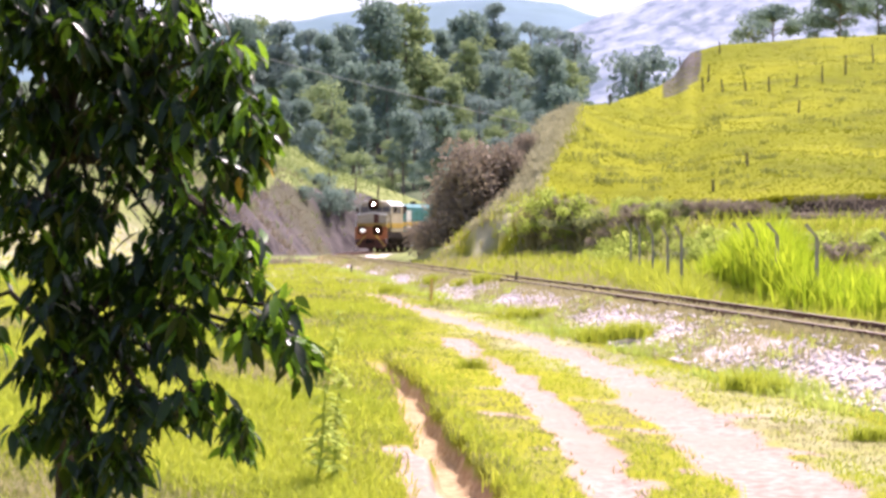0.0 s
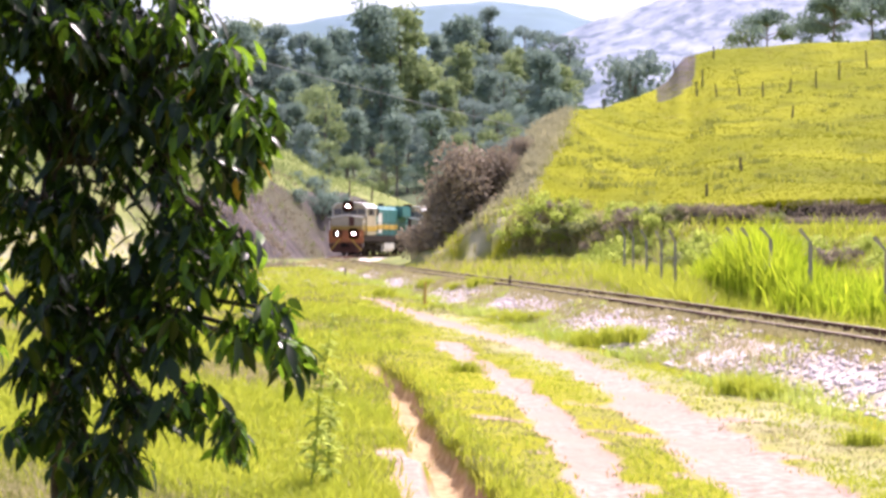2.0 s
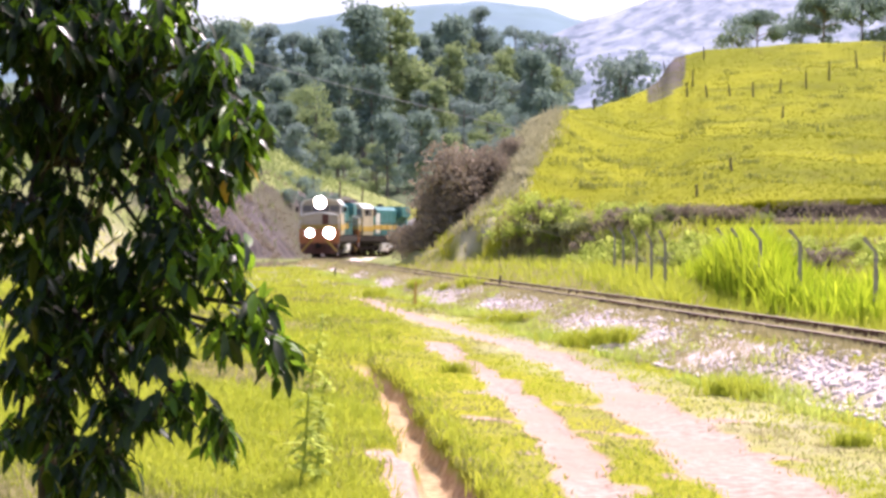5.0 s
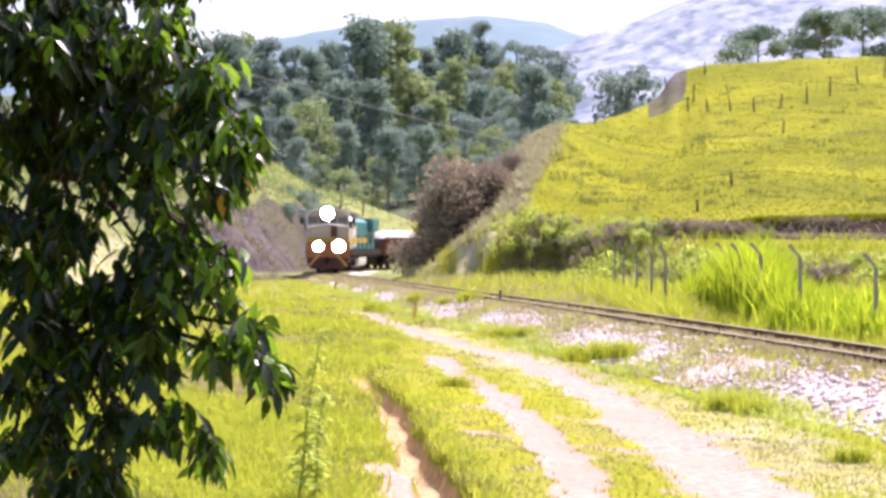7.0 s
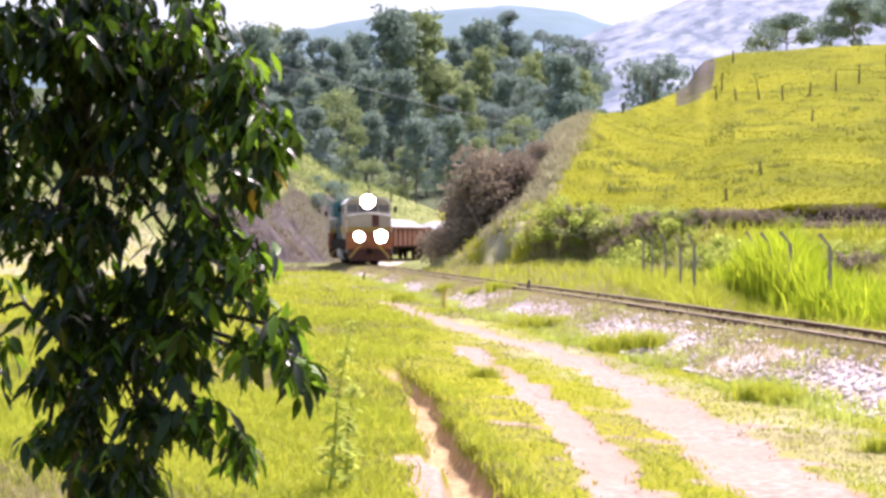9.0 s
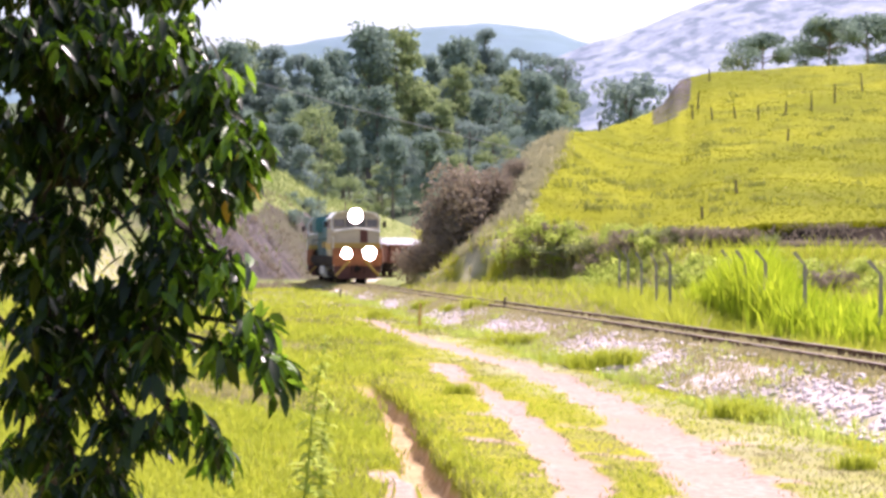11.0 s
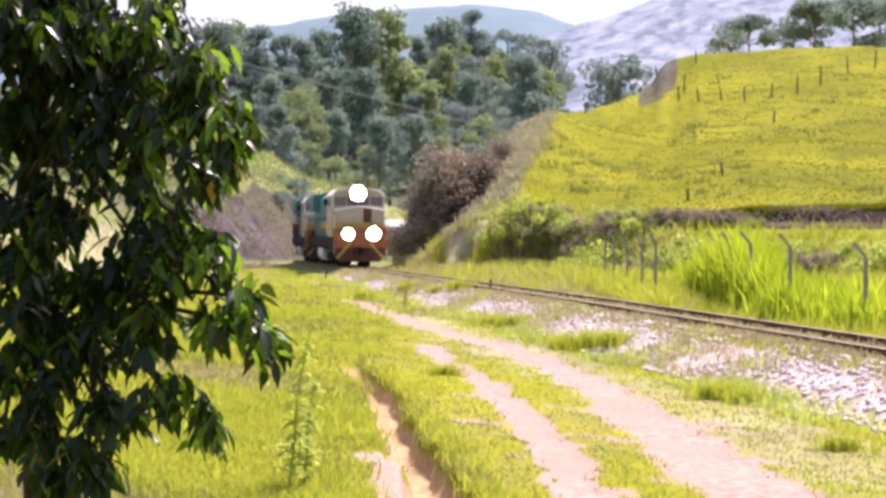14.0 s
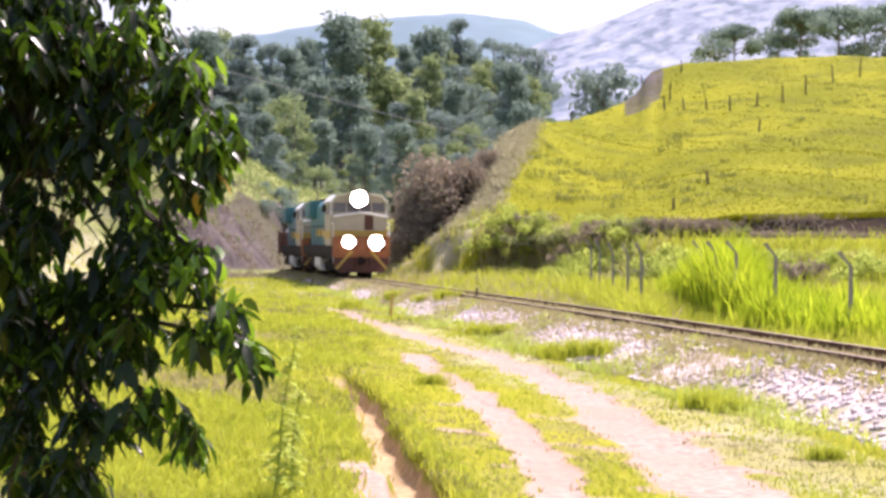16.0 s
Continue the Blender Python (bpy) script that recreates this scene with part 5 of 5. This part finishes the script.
# ---- fences, poles, cable ----
def build_fences():
    # concrete posts with a cranked top
    def concrete_post():
        p = tagged(new("concrete_fence_post"), "grey concrete fence post with a cranked top", "fence post", "concrete posts beyond the line")
        bm = bmesh.new()
        prism(bm, [(-0.065, -0.4), (0.065, -0.4), (0.055, 1.80), (-0.055, 1.84)], -0.06, 0.06)
        part("shaft", bm, CONCRETE, p)
        bm = bmesh.new()
        prism(bm, [(-0.055, 1.842), (0.055, 1.802), (-0.27, 2.16), (-0.36, 2.10)], -0.055, 0.055)
        part("crank", bm, CONCRETE, p)
        return p

    one = concrete_post()
    # x against y, distance, and height of the bend
    for k, (u, y, bend) in enumerate(((0.2655, 34.5, 1.13), (0.2195, 39, 1.31), (0.1955, 42, 1.36), (0.1832, 45, 1.36), (0.1740, 48, 1.38),
                                      (0.1378, 47, 1.29), (0.1295, 50, 1.27), (0.1205, 53, 1.30), (0.1125, 56, 1.38), (0.1072, 59, 1.44))):
        x = u * y
        m = pose(x, y, bend - 1.82, 0, 0, -12 if k < 5 else 8)
        o = one if k == 0 else copy_thing(one, m)
        o.matrix_basis = m
        o.scale = (0.55, 0.55, 1) if k > 4 else (0.8, 0.8, 1)
    # wooden posts on the pasture
    def wooden_post():
        p = tagged(new("wooden_fence_post"), "dark weathered wooden fence post on the pasture", "fence post", "wooden posts on the hillside")
        bm = bmesh.new()
        tube(bm, [(0, 0, -0.4), (0.03, 0, 0.6), (0.02, 0.02, 1.25)], 0.085, 0.07, 8)
        part("stake", bm, WOOD, p)
        return p

    one = wooden_post()
    rnd = random.Random(3)
    k = 0
    for u, e, s in ((0.1511, 0.0820, 1.0), (0.1540, 0.0880, 1.2), (0.1630, 0.0820, 0.8), (0.1770, 0.0825, 0.8), (0.1910, 0.0820, 1.0), (0.2070, 0.0845, 0.9), (0.2230, 0.0870, 1.1), (0.2370, 0.0920, 1.3), (0.2535, 0.0990, 1.35),
                    (0.2085, 0.0690, 0.7), (0.1780, 0.0368, 0.6), (0.1610, 0.1050, 1.0), (0.1568, 0.0020 + 0.02, 0.5), (0.1375, 0.1045, 0.7), (0.0947, 0.0740, 0.7), (0.2700, 0.1030, 1.3)):
        ys = np.arange(70, 172, 0.5)
        zs = ground(u * ys, ys)
        j = int(np.argmin(np.abs((zs - EYE) / ys - e)))
        m = pose(u * ys[j], ys[j], zs[j], rnd.uniform(-5, 5), rnd.uniform(-7, 7), rnd.uniform(0, 360))
        o = one if k == 0 else copy_thing(one, m)
        o.matrix_basis = m
        o.scale = (1, 1, s)
        k += 1
    for u, y, s in ((-0.0755, 158, 1.2), (-0.0595, 166, 1.4), (-0.0458, 172, 1.4)):
        o = copy_thing(one, pose(u * y, y, height(u * y, y), 0, 3, 0))
        o.scale = (1.3, 1.3, s)
        o["label"] = "dark wooden fence post on the west bank"
    # a marker stake and a yellow stick by the line
    for u, y, h, material, label in ((-0.0137, 49.5, 0.75, YELLOW, "short yellow trackside marker stake"), (0.0375, 51.0, 0.40, WOOD, "short dark trackside stake"), (-0.062, 79.0, 0.5, WOOD, "leaning stake by the rails")):
        x = u * y
        bm = bmesh.new()
        tube(bm, [(0, 0, -0.2), (0.01, 0, h * 0.5), (0.03, 0.01, h)], 0.05, 0.04, 8)
        o = part("marker_stake", bm, material, None, smooth=False)
        o.matrix_basis = pose(x, y, height(x, y))
        tagged(o, label, "stake")
    # the cable that crosses the valley
    pts = []
    a, b = Vector((-25.0, 140, 18.6)), Vector((15.0, 140, 8.4))
    for i in range(25):
        t = i / 24
        p = a.lerp(b, t)
        p.z -= 0.3 * 4 * t * (1 - t)
        pts.append(p)
    bm = bmesh.new()
    tube(bm, pts, 0.036, 0.036, 6)
    tagged(part("overhead_cable", bm, CABLE), "pale overhead cable sagging across the valley", "cable")
    for p, foot in ((a, (-25.0, 140)), (b, (15.0, 140))):
        bm = bmesh.new()
        z0 = height(*foot)
        tube(bm, [(0, 0, -0.5), (0, 0, p.z - z0 + 0.4)], 0.16, 0.11, 10)
        box(bm, -0.9, -0.06, p.z - z0 - 0.14, 0.9, 0.06, p.z - z0 - 0.06)
        o = tagged(part("utility_pole", bm, WOOD), "wooden utility pole carrying the cable", "pole")
        o.matrix_basis = pose(foot[0], foot[1], z0)


build_fences()


# ---- ballast ----
def build_ballast():
    rng = np.random.default_rng(15)
    bm = bmesh.new()
    bmesh.ops.create_icosphere(bm, subdivisions=1, radius=1)
    shape = np.array([v.co[:] for v in bm.verts])
    tris = np.array([[v.index for v in f.verts] for f in bm.faces])
    bm.free()
    n = 9000
    s = -16 + 76 * rng.uniform(0, 1, n) ** 1.5
    o = np.where(rng.uniform(0, 1, n) < 0.85, -rng.uniform(0.8, 2.45, n), rng.uniform(0.7, 2.2, n))
    tx, ty, th = (np.interp(s, LAID[0], LAID[k]) for k in (1, 2, 3))
    X, Y = tx + np.cos(th) * o, ty - np.sin(th) * o
    keep = wobble(X, Y, 0.55, 2.2) < np.where(s < 22, 1.1, 0.6)
    X, Y = X[keep], Y[keep]
    Z = ground(X, Y)
    verts, faces = [], []
    near = np.argsort(np.abs(Y - 26))[:300]
    bed = tagged(new("ballast_bed"), "pale pinkish-grey broken stone ballast beside the rails", "ballast")
    kinds = []
    for k in range(5):
        me = bpy.data.meshes.new("stone")
        me.from_pydata((shape * rng.uniform(0.65, 1.25, (len(shape), 1)) * np.array([1, 0.85, 0.7])).tolist(), [], tris.tolist())
        me.materials.append(STONE)
        kinds.append(me)
    for i in near:
        o = new("stone", kinds[i % 5])
        o.parent = bed
        r = rng.uniform(0.035, 0.07)
        o.matrix_basis = pose(X[i], Y[i], Z[i] + r * 0.3, rng.uniform(-20, 20), rng.uniform(-20, 20), rng.uniform(0, 360)) @ Matrix.Scale(r, 4)
    for i in range(len(X)):
        r = rng.uniform(0.025, 0.062)
        q = shape * rng.uniform(0.65, 1.25, (len(shape), 1)) * r * np.array([1, rng.uniform(0.7, 1.1), rng.uniform(0.55, 0.9)])
        a = rng.uniform(0, 6.3)
        c, sn = math.cos(a), math.sin(a)
        q = np.stack([q[:, 0] * c - q[:, 1] * sn + X[i], q[:, 0] * sn + q[:, 1] * c + Y[i], q[:, 2] + Z[i] + r * 0.25], 1)
        faces += (tris + len(verts)).tolist()
        verts += q.tolist()
    tagged(link("gravel", verts, faces, STONE, bed), "pale pinkish-grey broken ballast stones", kind="stuff")


build_ballast()


# ---- tall weed near the gully ----
def build_weed():
    rng = np.random.default_rng(6)
    for x, y, h, lean in ((-1.20, 14.2, 1.55, 0.20), (-1.10, 14.7, 1.0, 0.10)):
        w = tagged(new("tall_weed"), "tall thin weed stalk with small ragged leaves", "weed", "weeds in the meadow")
        w.matrix_basis = pose(x, y, height(x, y))
        pts = [Vector((0.015 * math.sin(k * 0.9) + lean * k / 9, 0, h * k / 9)) for k in range(10)]
        part("stalk", tube(bmesh.new(), pts, 0.014, 0.004, 6), BUSHLEAF, w)
        shape, quads = leaf_shape()
        verts, faces = [], []
        for k in range(110):
            t = rng.uniform(0.08, 1.0)
            p = pts[int(t * 8.99)].lerp(pts[min(9, int(t * 8.99) + 1)], (t * 8.99) % 1)
            a = rng.uniform(0, 6.3)
            d = Vector((math.cos(a), math.sin(a), rng.uniform(-0.6, 0.7))).normalized()
            m = np.array(Matrix.Translation(p) @ d.to_track_quat("X", "Z").to_matrix().to_4x4() @ Matrix.Scale(rng.uniform(0.09, 0.20) * (1.25 - 0.6 * t), 4))
            faces += [tuple(i + len(verts) for i in q) for q in quads]
            verts += (shape @ m[:3, :3].T + m[:3, 3]).tolist()
        link("leaves", verts, faces, BUSHLEAF, w)


build_weed()


# ---- mountains in the distance ----
def mountain(name, material, label, u0, u1, dist, knots, depth, seed):
    """A far ridge: rises from its foot to a skyline and falls behind."""
    us = np.linspace(u0, u1, 150)
    rows = np.linspace(0, 1.25, 22)
    U, Rw = np.meshgrid(us, rows, indexing="ij")
    top = np.interp(U, *knots) * dist
    Y = dist - depth + Rw * depth
    Z = np.where(Rw <= 1, top * np.clip(Rw, 0, 1) ** 0.8, top * (1 - (Rw - 1) * 2.0)) + 0
    X = U * dist
    Z = Z + (wobble(X, Y, 0.03, seed) + 0.5 * wobble(X, Y, 0.09, seed + 1)) * top * 0.008 * np.sin(np.pi * np.clip(Rw / 1.25, 0, 1)) + EYE - 45 * (1 - np.clip(Rw, 0, 1))
    n, m = U.shape
    idx = np.arange(n * m).reshape(n, m)
    q = np.stack([idx[:-1, :-1], idx[1:, :-1], idx[1:, 1:], idx[:-1, 1:]], -1).reshape(-1, 4)
    ob = link(name, np.stack([X, Y, Z], -1).reshape(-1, 3).tolist(), q.tolist(), material, smooth=True)
    tagged(ob, label, "mountain", kind="structure")


def rock_material(name, c1, c2, c3, scale):
    m = mat(name, c1, c2, scale, 0.95, fine=scale * 6)
    nt = m.node_tree
    n, ln = nt.nodes, nt.links
    p = n["Principled BSDF"]
    old = p.inputs["Base Color"].links[0].from_socket
    tc = n.new("ShaderNodeTexCoord")
    mp = n.new("ShaderNodeMapping")
    mp.inputs["Scale"].default_value = (1.0, 0.4, 0.8)
    mp.inputs["Rotation"].default_value = (0, 0.6, 0)
    nz = n.new("ShaderNodeTexNoise")
    nz.inputs["Scale"].default_value, nz.inputs["Detail"].default_value = scale * 1.6, 12
    ln.new(tc.outputs["Object"], mp.inputs[0])
    ln.new(mp.outputs[0], nz.inputs["Vector"])
    r = n.new("ShaderNodeMapRange")
    r.inputs[1].default_value, r.inputs[2].default_value = 0.47, 0.64
    ln.new(nz.outputs["Fac"], r.inputs[0])
    x = n.new("ShaderNodeMix")
    x.data_type = "RGBA"
    ln.new(r.outputs[0], x.inputs[0])
    ln.new(old, x.inputs[6])
    x.inputs[7].default_value = (*c3, 1)
    ln.new(x.outputs[2], p.inputs["Base Color"])
    return m


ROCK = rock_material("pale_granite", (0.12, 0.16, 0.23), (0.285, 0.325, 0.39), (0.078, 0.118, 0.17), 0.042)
# blue of the distance haze is put into the ridge's base colour
BLUEHILL = rock_material("haze_tinted_woodland", (0.065, 0.125, 0.165), (0.09, 0.162, 0.205), (0.07, 0.135, 0.165), 0.01)
mountain("mountain_far", BLUEHILL, "wooded ridge on the horizon, tinted blue with painted haze", -0.6, 0.5, 2600,
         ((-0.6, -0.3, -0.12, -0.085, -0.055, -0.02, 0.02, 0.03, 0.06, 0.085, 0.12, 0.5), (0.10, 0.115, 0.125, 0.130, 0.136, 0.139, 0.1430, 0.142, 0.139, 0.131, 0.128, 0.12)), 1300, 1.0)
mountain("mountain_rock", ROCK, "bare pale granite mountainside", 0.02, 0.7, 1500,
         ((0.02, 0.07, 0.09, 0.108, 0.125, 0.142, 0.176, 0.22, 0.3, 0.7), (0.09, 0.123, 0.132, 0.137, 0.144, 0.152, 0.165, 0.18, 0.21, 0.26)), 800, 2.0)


# ---- what moves ----
def motions():
    for car, back, a, b in TRAIN:
        walk(car, [(t, car_pose(float(np.polyval(FRONT, t)) + back, a, b)) for t in range(17)])
    walk(bird, [(0.0, pose(22.0, 9.0, 0.4)), (12.0, pose(5.7, 10.0, 0.75)), (12.4, pose(2.79, 10.0, 1.62)), (12.5, pose(2.07, 10.0, 1.84)),
                (12.6, pose(1.35, 10.0, 2.06)), (12.7, pose(0.63, 10.0, 2.28)), (12.9, pose(-0.8, 10.0, 2.7)), (13.3, pose(-3.7, 10.0, 3.4)), (16.0, pose(-24.0, 12.0, 7.0))])
    # the bough turns about its fork: seconds, metres east, metres up
    rows = []
    for t, east, up in ((0.0, 0.021, 0.0), (0.8, 0.01, 0.03), (1.5, 0.03, 0.046), (2.0, 0.01, 0.0), (2.5, -0.009, -0.045), (3.0, 0.0, -0.01), (3.5, 0.002, 0.009), (4.2, 0.0, -0.02), (5.2, 0.01, 0.02),
                        (6.2, -0.005, -0.01), (7.0, -0.007, 0.0), (8.0, 0.01, 0.02), (9.2, -0.01, -0.02), (10.2, 0.005, 0.0), (11.0, -0.002, 0.021), (11.8, -0.02, 0.0), (12.5, -0.039, 0.005), (13.5, 0.0, 0.03),
                        (14.5, 0.011, 0.057), (15.2, 0.0, 0.03), (16.0, 0.005, 0.039)):
        turn = Matrix.Rotation(east / 0.7, 4, "Z") @ Matrix.Rotation(up / 1.03, 4, Vector((-0.68, -0.73, 0)))
        rows.append((t, Matrix.Translation(FORK) @ turn @ Matrix.Translation(-FORK)))
    walk(BOUGH, rows)


motions()
